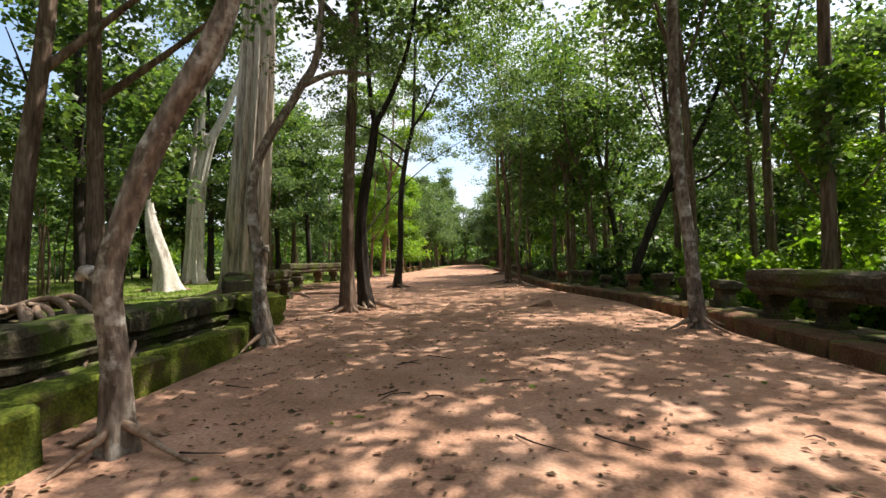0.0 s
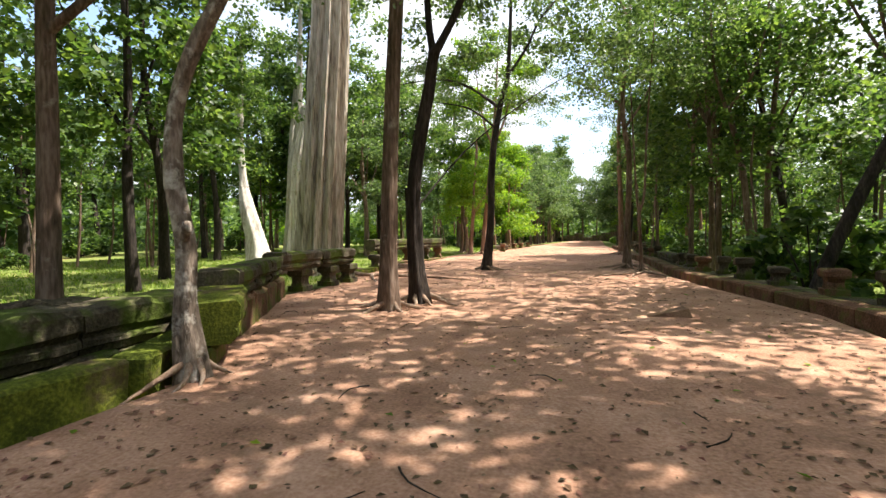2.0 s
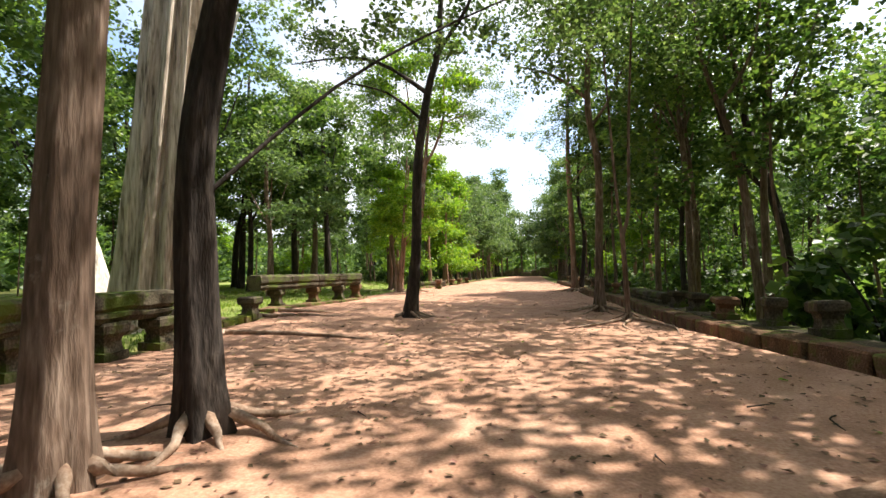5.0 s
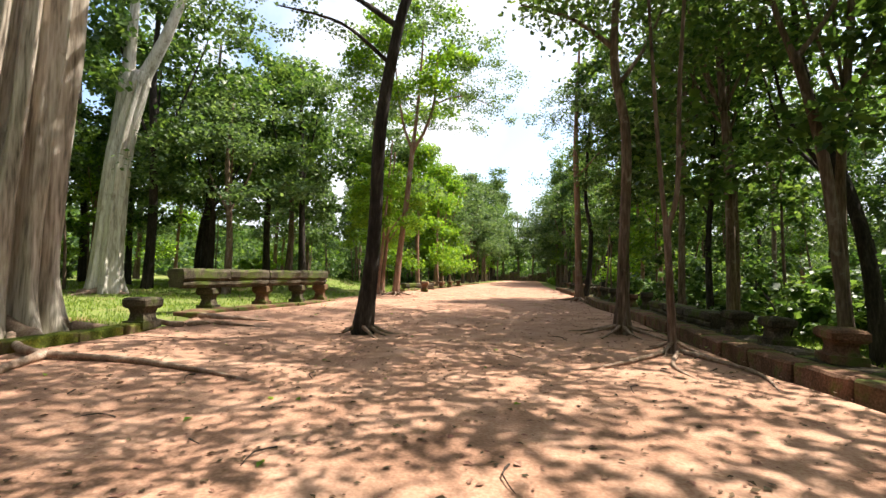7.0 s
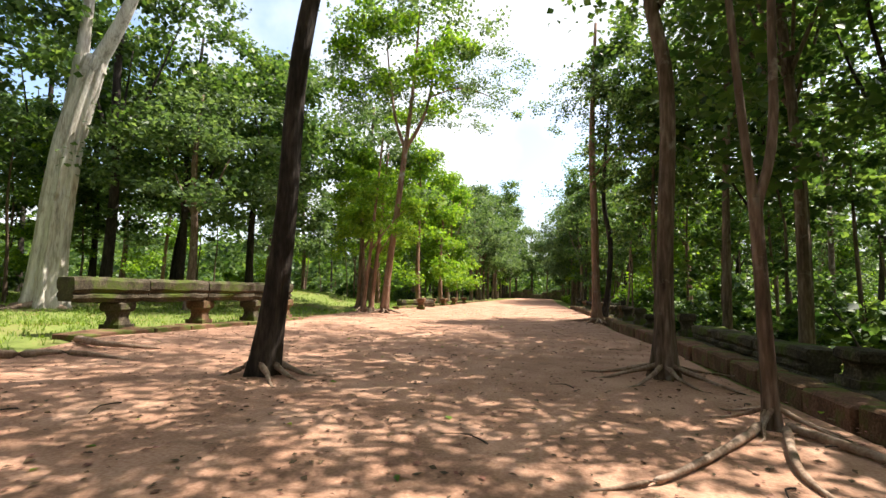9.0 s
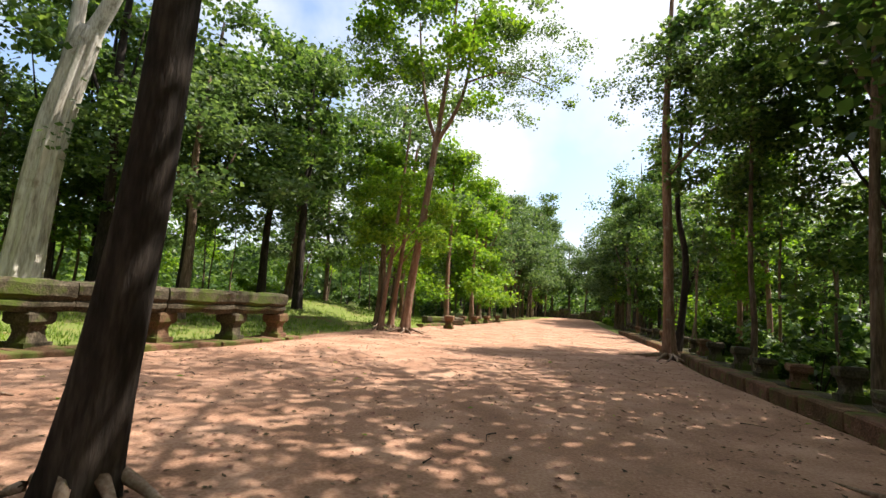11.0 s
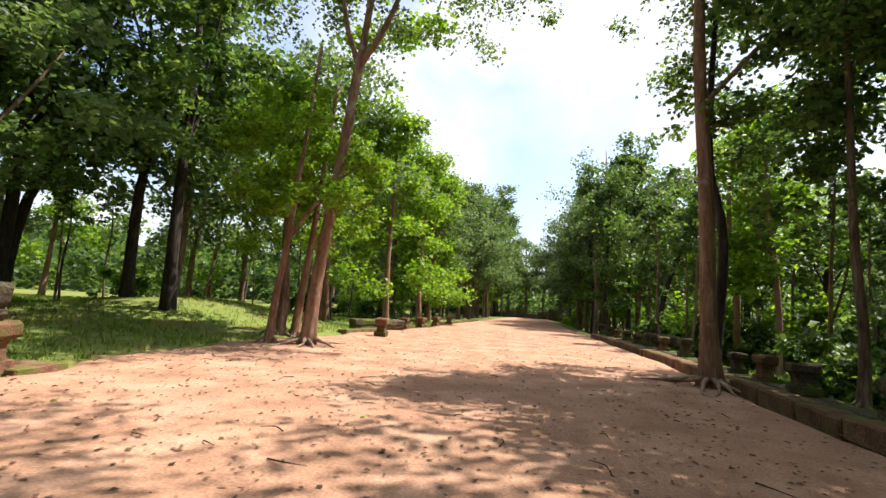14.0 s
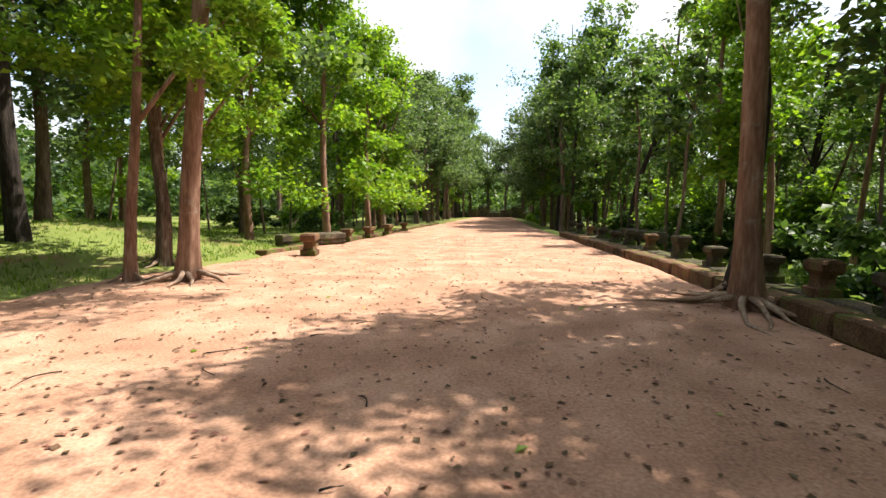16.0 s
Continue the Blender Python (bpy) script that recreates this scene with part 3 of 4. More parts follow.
# right-hand row
tree((5.15, 8.8, 0), "slim straight grey-brown tree by the stone rail", M_BARK_GREY,
     [([(0, 0, -0.1), (-0.1, 0, 1.5), (-0.25, 0.1, 4), (-0.1, 0.2, 9), (0.1, 0.3, 13)], [0.22, 0.165, 0.15, 0.12, 0.07], ROUGH)],
     [], [("broad_a", 0.0, 0.2, 7.6, 0.9, 2.2)], 6, 0.9, root_seed=13, thin=0.72)
tree((6.5, 17.9, -0.3), "dark tree leaning steeply out over the wall", M_BARK_DARK,
     [([(0, 0, -0.2), (0.45, 0.1, 1.2), (1.2, 0.2, 3.0), (2.1, 0.4, 4.8), (3.3, 0.6, 6.6), (4.6, 0.9, 9.5)], [0.3, 0.24, 0.22, 0.19, 0.15, 0.08], ROUGH)],
     [([(1.8, 0.3, 4.2), (3.6, 0.6, 4.8), (5.0, 1.0, 6.0)], [0.1, 0.07, 0.03])],
     [("thin", 3.6, 0.6, 5.5, 0.9, 0.2)], 4, 1.0, root_seed=14)
tree((2.45, 26.4, 0), "brown tree with spreading surface roots in the causeway", M_BARK,
     [([(0, 0, -0.1), (0.05, 0, 2), (0.12, 0, 5), (-0.15, 0.1, 7.5), (0.2, 0.2, 12)], [0.32, 0.25, 0.23, 0.2, 0.1], dict(seg=26, n=26, flute=0.1, lobes=6, flare=0.9))],
     [([(0.0, 0, 6.5), (0.7, 0.4, 7.6), (1.3, 0.8, 9)], [0.08, 0.06, 0.03]), ([(-0.1, 0.1, 7.4), (-1.2, 0.2, 8.4), (-2.6, 0.3, 9.0)], [0.1, 0.07, 0.03]),
      # limb added to hold up the high crowns
      ([(0.2, 0.2, 11), (-0.2, 4, 14.5), (-0.5, 8, 17)], [0.12, 0.09, 0.04])],
     # both crowns at z = 15 are added above the view to shade the path
     [("thin", 0.3, 0.2, 8.6, 0.8, 3.0), ("thin", -0.5, 8.2, 15.0, 1.0, 1.9), ("thin", -2.5, 5.0, 15.0, 0.9, 0.2)], 9, 1.5, root_seed=15, thin=0.5)
tree((2.9, 23.6, 0), "slim greyish tree forking above head height in the causeway", M_BARK,
     [([(0, 0, -0.1), (-0.05, 0, 1.2), (-0.1, 0, 2.45)], [0.21, 0.16, 0.15], dict(seg=20, n=14, flute=0.06, lobes=5, flare=0.7)),
      ([(-0.1, 0, 2.35), (-0.2, 0, 3.4), (-0.3, 0.1, 5.5), (-0.45, 0.2, 9)], [0.11, 0.1, 0.08, 0.04], PLAIN),
      ([(-0.1, 0, 2.35), (0.1, 0, 3.2), (0.2, 0.1, 5.5), (0.5, 0.2, 10)], [0.12, 0.11, 0.09, 0.05], PLAIN)],
     # the thin crown at z = 11 is added to shade the path's left side
     [], [("airy", 0.0, 0.2, 7.0, 0.8, 1.7), ("airy", 0.9, 0.6, 9.0, 0.8, 0.7), ("thin", -0.9, -2.2, 11.0, 1.0, 2.7)], 7, 1.0, root_seed=16, thin=0.44)
tree((7.5, 26.5, -0.6), "tall brown tree forking high behind the balustrade", M_BARK,
     [([(0, 0, -0.2), (-0.15, 0, 2), (-0.45, 0, 5), (-1.0, 0, 7.6)], [0.36, 0.28, 0.24, 0.2], ROUGH),
      ([(-1.0, 0, 7.4), (-1.5, 0.1, 9.5), (-1.6, 0.2, 13)], [0.15, 0.12, 0.06], PLAIN), ([(-1.0, 0, 7.4), (0.1, 0.1, 9.2), (0.6, 0.2, 12)], [0.14, 0.11, 0.05], PLAIN)],
     [], [("thin", -0.4, 0, 8.0, 0.9, 2.6)], 5, 1.0, root_seed=17, thin=0.5)
tree((2.72, 41.0, 0), "straight brown tree with splayed grey roots at the path edge", M_BARK_TAN,
     [([(0, 0, -0.1), (-0.05, 0, 2), (-0.1, 0, 5), (-0.2, 0.1, 9), (0, 0.2, 15)], [0.33, 0.27, 0.25, 0.21, 0.1], dict(seg=26, n=26, flute=0.05, lobes=6, flare=0.8))],
     [([(-0.15, 0.1, 7), (1.2, -0.5, 8.5), (2.4, -0.8, 9.5)], [0.1, 0.07, 0.03])],
     [("tall_a", 0.9, 0.4, 6.2, 0.9, 0.9), ("thin", 2.2, -2.4, 6.6, 0.75, 0.4), ("broad_b", 4.8, -0.8, 6.0, 0.85, 2.0), ("broad_a", 6.4, -4.6, 6.6, 0.95, 3.3), ("broad_b", 4.6, -3.0, 9.5, 0.8, 1.3), ("airy", -0.5, -0.8, 9.4, 0.7, 2.6), ("thin", 1.3, -0.5, 9.3, 0.6, 4.4), ("airy", 3.0, -1.0, 10.6, 0.8, 5.2)], 13, 2.1, root_seed=18)
tree((3.15, 42.4, 0), "dark bent tree close behind its neighbour at the kerb", M_BARK_DARK,
     [([(0, 0, -0.1), (0.25, 0, 1.8), (0.35, 0, 4), (0.05, 0.1, 6.5), (0.4, 0.2, 12)], [0.27, 0.2, 0.18, 0.15, 0.08], ROUGH)],
     [], [("broad_b", 1.6, 0.6, 6.2, 0.8, 0.6)], 5, 0.9, root_seed=19)
tree((4.95, 39.6, -0.1), "thin grey-rooted tree behind the stone posts", M_BARK,
     [([(0, 0, -0.2), (0.1, 0, 1.5), (0.0, 0, 4), (0.15, 0.1, 10)], [0.2, 0.14, 0.12, 0.06], ROUGH)],
     [], [("tall_a", 0.2, 0, 4.0, 0.8, 2.1)], 6, 0.8, root_seed=20)

# ---- forest ----
stock = []


def forest_tree(key, label, mat, h, r, crown, cz, cs, bend, seed, extra=0):
    e = empty("tree", Matrix.Identity(4), label, "tree", "forest trees")
    put("trunk", tube("trunk", [(0, 0, -0.4), (bend * 0.2, 0.1, h * 0.3), (bend, -0.2, h * 0.65), (bend * 1.2, 0, h)], [r * 1.4, r, r * 0.8, r * 0.35], mat,
                      seg=10, n=12, flute=0.08, lobes=5, flare=0.4, rough=0.15, seed=seed), e)
    for k in range(extra):
        a = 2.2 * k + seed
        put("limb", tube("limb", [(bend * 0.6, 0, h * 0.42), (bend + math.cos(a) * 1.2, math.sin(a) * 1.2, h * 0.58), (bend + math.cos(a) * 2.4, math.sin(a) * 2.4, h * 0.8)],
                         [r * 0.5, r * 0.35, r * 0.12], mat, seg=6, n=6, seed=k), e)
    put("crown", crowns[crown], e, at=Matrix.LocRotScale((bend, 0, cz), Euler((0, 0, seed)), (cs, cs, cs)))
    stock.append(e)
    return e


forest_tree("a", "slender dark forest tree with a deep leafy crown", M_BARK_DARK, 15, 0.15, "tall_a", 3.4, 1.35, 0.4, 1, 2)
forest_tree("b", "slender grey forest tree with a tall leafy crown", M_BARK, 15, 0.17, "tall_b", 4.0, 1.35, -0.5, 2, 2)
forest_tree("c", "forest tree with a broad dark crown", M_BARK_DARK, 15, 0.2, "broad_b", 5.5, 1.4, 0.7, 3, 3)
forest_tree("d", "forest tree with a broad dull green crown", M_BARK, 14, 0.2, "broad_c", 6.0, 1.35, -0.3, 4, 3)
forest_tree("e", "slim tree with sunlit yellow-green leaves", M_BARK_TAN, 11, 0.12, "sunny", 2.0, 1.05, 0.3, 5, 2)
forest_tree("f", "leaning dark forest tree with a spreading crown", M_BARK_DARK, 14, 0.18, "broad_a", 6.0, 1.4, 2.2, 6, 3)
forest_tree("g", "tall slim forest tree with an open airy crown", M_BARK, 18, 0.12, "thin", 10.5, 1.35, 0.3, 7, 3)
rng = random.Random(42)
placed = [(-10.2, 21.9), (-22.1, 34.4), (-18.5, 26.5), (-7.4, 7.1), (-8.4, 42.3), (-10.3, 42)]
used = set()


def plant(k, x, y, s=1.0):
    m = pose(x, y, ground_z(x, y), 0, 0, rng.uniform(0, 360)) @ Matrix.Scale(1, 4)
    if k in used:
        t = copy_thing(stock[k], m)
    else:
        t = stock[k]
        t.matrix_basis = m
        used.add(k)
    t.scale = (s, s, s * rng.uniform(0.9, 1.15))


def free(x, y, d):
    return all((x - a) ** 2 + (y - b) ** 2 > d * d for a, b in placed)


made = 0
for _ in range(4000):
    if made > 150:
        break
    # below y = 0 the trees are unseen, added to close in the light
    y = rng.uniform(-16, 135)
    if rng.random() < 0.5:
        off = 2.5 + rng.random() ** 1.6 * 40
        x = edge(RIGHT, y) + off
        if 2 < y < 19 and off < 17:
            continue
        if 42 < y < 64 and off < 7:
            continue
    else:
        off = rng.random() ** 1.4 * 42
        gap = 15 if y < 40 else (11 if y < 56 else 2.5)
        if y < 0:
            gap = 6
        x = edge(LEFT, y) - gap - off
    if x < -52 or x > 48 or not free(x, y, 2.7):
        continue
    placed.append((x, y))
    made += 1
    # where the sun falls, mostly trees with sunlight put into the leaf colour
    sunny = (x < 0 and 48 < y < 85)
    k = rng.choice((4, 4, 1, 3)) if sunny else rng.choice((0, 0, 1, 2, 2, 3, 5, 4) if x < 0 else (0, 1, 1, 3, 4, 6, 6, 5))
    plant(k, x, y, rng.uniform(0.85, 1.3))

# a denser second row behind the right-hand kerb
for i in range(10):
    y = 29 + 8.0 * i + rng.uniform(-1, 1)
    off = rng.uniform(5, 13)
    if 42 < y < 62:
        off += 3
    if free(edge(RIGHT, y) + off, y, 1.6):
        plant(rng.choice((0, 0, 2, 5)), edge(RIGHT, y) + off, y, rng.uniform(0.8, 1.1))

# trees closing in on the far end of the path
for i in range(11):
    y = 70 + 4.6 * i
    plant(rng.choice((1, 3, 0)), edge(RIGHT, y) + rng.uniform(2.2, 3.6), y, rng.uniform(0.75, 1.0))
    plant(rng.choice((4, 1, 3)), edge(LEFT, y) - rng.uniform(2.0, 3.4), y + 2, rng.uniform(0.75, 1.0))
for i in range(8):
    plant(rng.choice((0, 1, 3)), -14 + 3.4 * i, 124 + 3 * (i % 2), rng.uniform(0.9, 1.2))

# dark trees on the lawn's edge
# the k = 6 trees stand on the right, added to shade the path
for x, y, k, s in ((-25.7, 45.5, 5, 1.25), (-24.0, 44.0, 2, 1.1), (-21.5, 41.5, 2, 0.9), (-27.5, 41.0, 0, 1.1), (-12.5, 14.0, 2, 0.72), (-15.5, 17.5, 2, 0.8), (-13.5, 9.0, 0, 0.8), (-13.0, 4.0, 2, 1.0), (-17.5, 38.0, 3, 0.9), (6.9, 31.5, 6, 1.05), (6.6, 36.0, 6, 1.0), (9.6, 20.6, 6, 1.0), (8.6, 28.5, 6, 1.0), (-17, 46, 2, 1.1), (-20.5, 50, 1, 1.25), (-15, 56, 3, 1.15), (-23, 38, 2, 1.15), (-10.8, 57, 4, 1.3), (-10.2, 63, 4, 1.25), (-11, 69, 4, 1.35), (-13, 53, 4, 1.1), (11, 13.5, 4, 0.7), (14, 8, 4, 0.6), (17, 12, 3, 0.7)):
    plant(k, x, y, s)

# tall open-crowned trees, added to dapple the first stretch of the path
for x, y, z in ((9.2, 11.2, 1.1), (8.0, 15.4, 1.0), (11.2, 8.6, 1.1), (11.6, 17.2, 1.1)):
    plant(6, x, y, z)

# shrubs and undergrowth
shrub_stock = []
for key, lab in (("shrub_a", "dark leafy undergrowth shrub"), ("shrub_b", "sunlit light green shrub")):
    e = empty("shrub", Matrix.Identity(4), lab, "shrub", "undergrowth")
    for k in range(4):
        a = 1.6 * k
        put("stem", tube("stem", [(0, 0, -0.2), (math.cos(a) * 0.25, math.sin(a) * 0.25, 0.8), (math.cos(a) * 0.7, math.sin(a) * 0.7, 1.7)], [0.03, 0.025, 0.01], M_BARK_DARK, seg=5, n=5), e)
    put("foliage", crowns[key], e)
    shrub_stock.append(e)
used_s = set()


def bush(k, x, y, s):
    m = pose(x, y, ground_z(x, y) - 0.1, 0, 0, rng.uniform(0, 360))
    if k in used_s:
        t = copy_thing(shrub_stock[k], m)
    else:
        t = shrub_stock[k]
        t.matrix_basis = m
        used_s.add(k)
    t.scale = (s, s, s * rng.uniform(0.8, 1.2))


for _ in range(56):
    y = rng.uniform(1, 19)
    bush(1 if rng.random() < 0.75 else 0, edge(RIGHT, y) + 4 + rng.random() * 13, y, rng.uniform(0.6, 1.4))
for _ in range(44):
    y = rng.uniform(19, 75)
    bush(0, edge(RIGHT, y) + 6.5 + rng.random() * 9, y, rng.uniform(0.9, 1.7))
for _ in range(85):
    y = rng.uniform(-8, 125)
    if rng.random() < 0.55:
        x = edge(RIGHT, y) + 3.2 + rng.random() ** 1.5 * 26
        k = 1 if (y < 18 and x > 10) or rng.random() < 0.15 else 0
    else:
        x = edge(LEFT, y) - (22 if y < 48 else 13 if y < 62 else 4) - rng.random() * 20
        k = 1 if rng.random() < 0.25 else 0
    bush(k, x, y, rng.uniform(0.6, 1.5))

# thin saplings in the shade of the forest
e = empty("sapling", Matrix.Identity(4), "thin bare-stemmed forest sapling with sparse leaves", "sapling", "saplings")
put("stem", tube("stem", [(0, 0, -0.3), (0.1, 0.05, 2), (-0.1, 0, 4.5), (0.15, 0, 7.5)], [0.075, 0.06, 0.045, 0.015], M_BARK, seg=7, n=9, rough=0.2, seed=4), e)
put("crown", crowns["sprig"], e, at=Matrix.Translation((0, 0, 3.6)))
for i in range(110):
    y = rng.uniform(8, 95)
    x = edge(RIGHT, y) + 2.4 + rng.random() * 12 if i % 2 else edge(LEFT, y) - (15 if y < 55 else 3.5) - rng.random() * 14
    m = pose(x, y, ground_z(x, y), rng.uniform(-6, 6), rng.uniform(-9, 9), rng.uniform(0, 360))
    t = copy_thing(e, m) if i else e
    t.matrix_basis = m
    s = rng.uniform(0.7, 1.35)
    t.scale = (s, s, s)

# far woods close the horizon all round
frng = np.random.default_rng(77)
cs = []
for i in range(420):
    a = i / 420 * 6.283
    d = 78 + 14 * math.sin(i * 7.1)
    cx, cy = -2 + math.cos(a) * d * 0.8, 62 + math.sin(a) * d * 1.15
    for z in (1.2, 4.2, 7.4, 10.0):
        if frng.random() < (1, 1, 0.8, 0.35)[int(z // 3)]:
            cs.append((cx + frng.uniform(-3, 3), cy + frng.uniform(-3, 3), z + frng.uniform(-1, 1), frng.uniform(2.2, 3.6), 0.7))
tagged(put("far_woods", leaf_mesh("far_woods", cs, 110000, 0.8, M_LEAF, frng)), "dense dark forest closing the distance", "forest", kind="stuff")

bv, bf = [], []
for i in range(241):
    a = i / 240 * 6.283
    d = 100 + 6 * math.sin(i * 1.9)
    x, y = -2 + math.cos(a) * d * 0.85, 62 + math.sin(a) * d * 1.1
    top = 11 + 3.5 * noise.noise(Vector((i * 0.35, 0, 0))) + 1.5 * noise.noise(Vector((i * 1.3, 5, 0)))
    bv += [(x, y, -2), (x, y, top)]
    if i:
        bf.append((2 * i - 2, 2 * i, 2 * i + 1, 2 * i - 1))
tagged(put("backdrop", mesh_of("backdrop", bv, bf, M_LEAF_GREY)), "far wall of dull green forest", "forest", kind="structure")

# ---- stonework ----
POST = [(0.30, 0.0), (0.30, 0.13)], [(0.23, 0.13), (0.2, 0.2), (0.19, 0.28), (0.22, 0.36)], [(0.26, 0.36), (0.31, 0.41), (0.31, 0.52), (0.27, 0.56)]
post_stock = []
for s in range(4):
    e = empty("stone_post", Matrix.Identity(4), "weathered mossy sandstone baluster post on the kerb", "stone post", "balustrade posts")
    for nm, prof in zip(("plinth", "shaft", "cap"), POST):
        put(nm, ring_mesh(nm, prof, M_STONE if s != 3 else M_LATERITE, s * 5 + len(nm)), e)
    post_stock.append(e)
used_p = set()


def post(k, x, y, z, h=0.56, turn=0.0, w=1.0, tilt=0.0):
    m = pose(x, y, z, tilt, tilt * 0.6, turn)
    if k in used_p:
        t = copy_thing(post_stock[k], m)
    else:
        t = post_stock[k]
        t.matrix_basis = m
        used_p.add(k)
    t.scale = (w, w, h / 0.56)
    return t


def run(poly, y0, y1, off, length, mat, label, h, w, z=-0.12, seed=0, gap=0.03, name="kerb", wear=0.035):
    """A row of kerb stones beside a border line."""
    e = new(name)
    tagged(e, label, "kerb", kind="structure")
    y, k = y0, 0
    r = random.Random(seed)
    stock_m = [stone_mesh("kerb_stone", w, length, h, mat, seed * 7 + i, wear) for i in range(5)]
    while y < y1:
        ln = length * r.uniform(0.8, 1.15)
        xa, xb = edge(poly, y) + off, edge(poly, y + ln) + off
        ob = put("kerb_stone", stock_m[k % 5], e, at=pose((xa + xb) / 2 + r.uniform(-0.02, 0.02), y + ln / 2, z + r.uniform(-0.025, 0.02), r.uniform(-1, 1), r.uniform(-2, 2),
                                                          math.degrees(math.atan2(-(xb - xa), ln)) + r.uniform(-1, 1)))
        ob.scale = (1, (ln - gap) / length, 1)
        y += ln
        k += 1


run(RIGHT, -6, 62, 0.33, 1.25, M_LATERITE, "low laterite kerb stones edging the causeway, green with moss", 0.36, 0.5, seed=1, name="kerb_east")
run(RIGHT, -6, 62, 0.88, 1.4, M_STONE, "second course of mossy sandstone blocks behind the kerb", 0.42, 0.62, z=-0.18, seed=2, name="kerb_base_east")
run(LEFT, -8, 7.4, -0.22, 1.9, M_MOSS, "bright green moss-covered sandstone kerb", 0.5, 0.42, seed=3, name="kerb_west", wear=0.05)
run(LEFT, 18.9, 23.4, -0.15, 1.3, M_MOSS, "low mossy kerb in front of the great tree", 0.3, 0.4, seed=4, name="kerb_west_2")
run(LEFT, 26.5, 35.2, -0.4, 1.2, M_LATERITE, "earth-covered laterite footing under the rail", 0.2, 0.8, seed=5, name="footing_west")
run(LEFT, 48, 80, -0.3, 1.5, M_LATERITE, "broken laterite kerb stones along the path", 0.26, 0.5, seed=6, name="kerb_west_3")

# posts on the right-hand kerb
r = random.Random(5)
ys = [10.3, 12.0, 13.7, 15.4, 17.3, 18.9, 20.3, 22.0, 23.6, 25.2, 32.2, 33.9, 35.4, 36.9, 39.4, 41.0, 42.5, 45.0, 47.0, 49.3, 51.4, 53.2, 55.2, 57.4, 59.8, 62]
for i, y in enumerate(ys):
    post(i % 4, edge(RIGHT, y) + 0.85, y, 0.23, r.uniform(0.46, 0.66), r.uniform(-8, 8), r.uniform(0.64, 0.84), r.uniform(-3, 3))


def rail(pts, z, label, pieces, mat=M_STONE, grow=1.0, seed=0, tilt=0.0):
    """Rail stones end to end between two points of the plan."""
    a, b = Vector(pts[0]), Vector(pts[1])
    d = (b - a).normalized()
    e = empty("stone_rail", pose(a.x, a.y, z, tilt, 0, math.degrees(math.atan2(-d.x, d.y))), label, "balustrade rail", "balustrade rails")
    total = (b - a).length
    y = 0
    for k in range(pieces):
        ln = total / pieces
        put("rail_stone", rail_mesh("rail_stone", ln - 0.03, mat, seed + k, grow), e, at=pose(0.015 * (-1) ** k, y, 0, 0, 0, 0.6 * (-1) ** k))
        y += ln
    return e


# right-hand rail near the start, on its posts
rail(((6.45, 1.0), (6.25, 8.7)), 0.68, "heavy moulded sandstone rail, dark with lichen, on stone posts", 3, seed=3, grow=0.82)
for y in (1.6, 3.4, 5.3, 7.0, 8.35):
    post(1, 6.3, y, 0.2, 0.5, 0, 0.7)
# low fallen rail lying on the kerb
rail(((4.55, 26.0), (4.45, 31.4)), 0.24, "low sandstone rail blocks lying on the kerb", 3, seed=8, grow=0.72)
# left-hand rail past the bend
rail(((-7.1, 13.9), (-7.25, 18.1)), 0.66, "dark moulded sandstone rail resting on stone posts", 2, seed=12)
for y in (15.2, 16.7, 17.9):
    post(2, -7.15, y, 0.0, 0.66, 0, 0.9)
# moss-topped stretch between kerb and bend
rail(((-3.05, 7.9), (-4.3, 9.4)), 0.26, "broken end of the rail, thick with bright green moss", 1, mat=M_MOSS, seed=47, grow=1.1)
tagged(put("stone_block", stone_mesh("footing_stone", 0.62, 1.8, 0.4, M_LATERITE, 48, 0.06) , at=pose(-3.78, 8.5, -0.14, 0, 0, 36)), "sunken reddish laterite block under the mossy rail end", "stone block", "tumbled blocks")
# solid stretch of the bend
rail(((-4.35, 9.3), (-7.0, 13.75)), 0.55, "dark weathered sandstone rail on a solid footing", 3, seed=16)
foot = new("footing_bend")
tagged(foot, "reddish laterite footing of the bending rail", "footing", kind="structure")
for k in range(4):
    u = (k + 0.5) / 4
    put("footing_stone", stone_mesh("footing_stone", 0.7, 1.26, 0.68, M_LATERITE, 40 + k, 0.06), foot,
        at=pose(-4.35 - 2.65 * u, 9.3 + 4.45 * u, -0.13, 0, 0, math.degrees(math.atan2(2.65, 4.45))))
# long rail on the grass side
rail(((-11.2, 27.0), (-9.8, 34.6)), 0.80, "long moulded sandstone rail with lichen, standing on stone posts", 4, seed=20, grow=1.22)
for k, y in enumerate((28.3, 30.8, 32.9, 34.5)):
    post((0, 3, 1, 3)[k], -11.2 + (y - 27.0) * 1.4 / 7.6, y, 0.0, 0.82, 10, 1.0)
post(1, -8.95, 23.5, 0.02, 0.72, 4, 1.0)
# posts and stones along the far left border
for x, y, h in ((-7.95, 48.0, 0.75), (-8.9, 54.7, 0.6), (-8.6, 57.5, 0.6), (-8.4, 61, 0.6), (-8.2, 65, 0.6)):
    post(3, x, y, 0.02, h, r.uniform(-20, 20), 0.9, r.uniform(-4, 4))
rail(((-10.4, 50.6), (-8.6, 53.2)), 0.02, "fallen dark rail stone lying on the grass", 1, seed=31)
rail(((5.0, 52.0), (4.6, 56.0)), 0.3, "long dark stone slab behind the posts", 1, seed=33, grow=0.8)

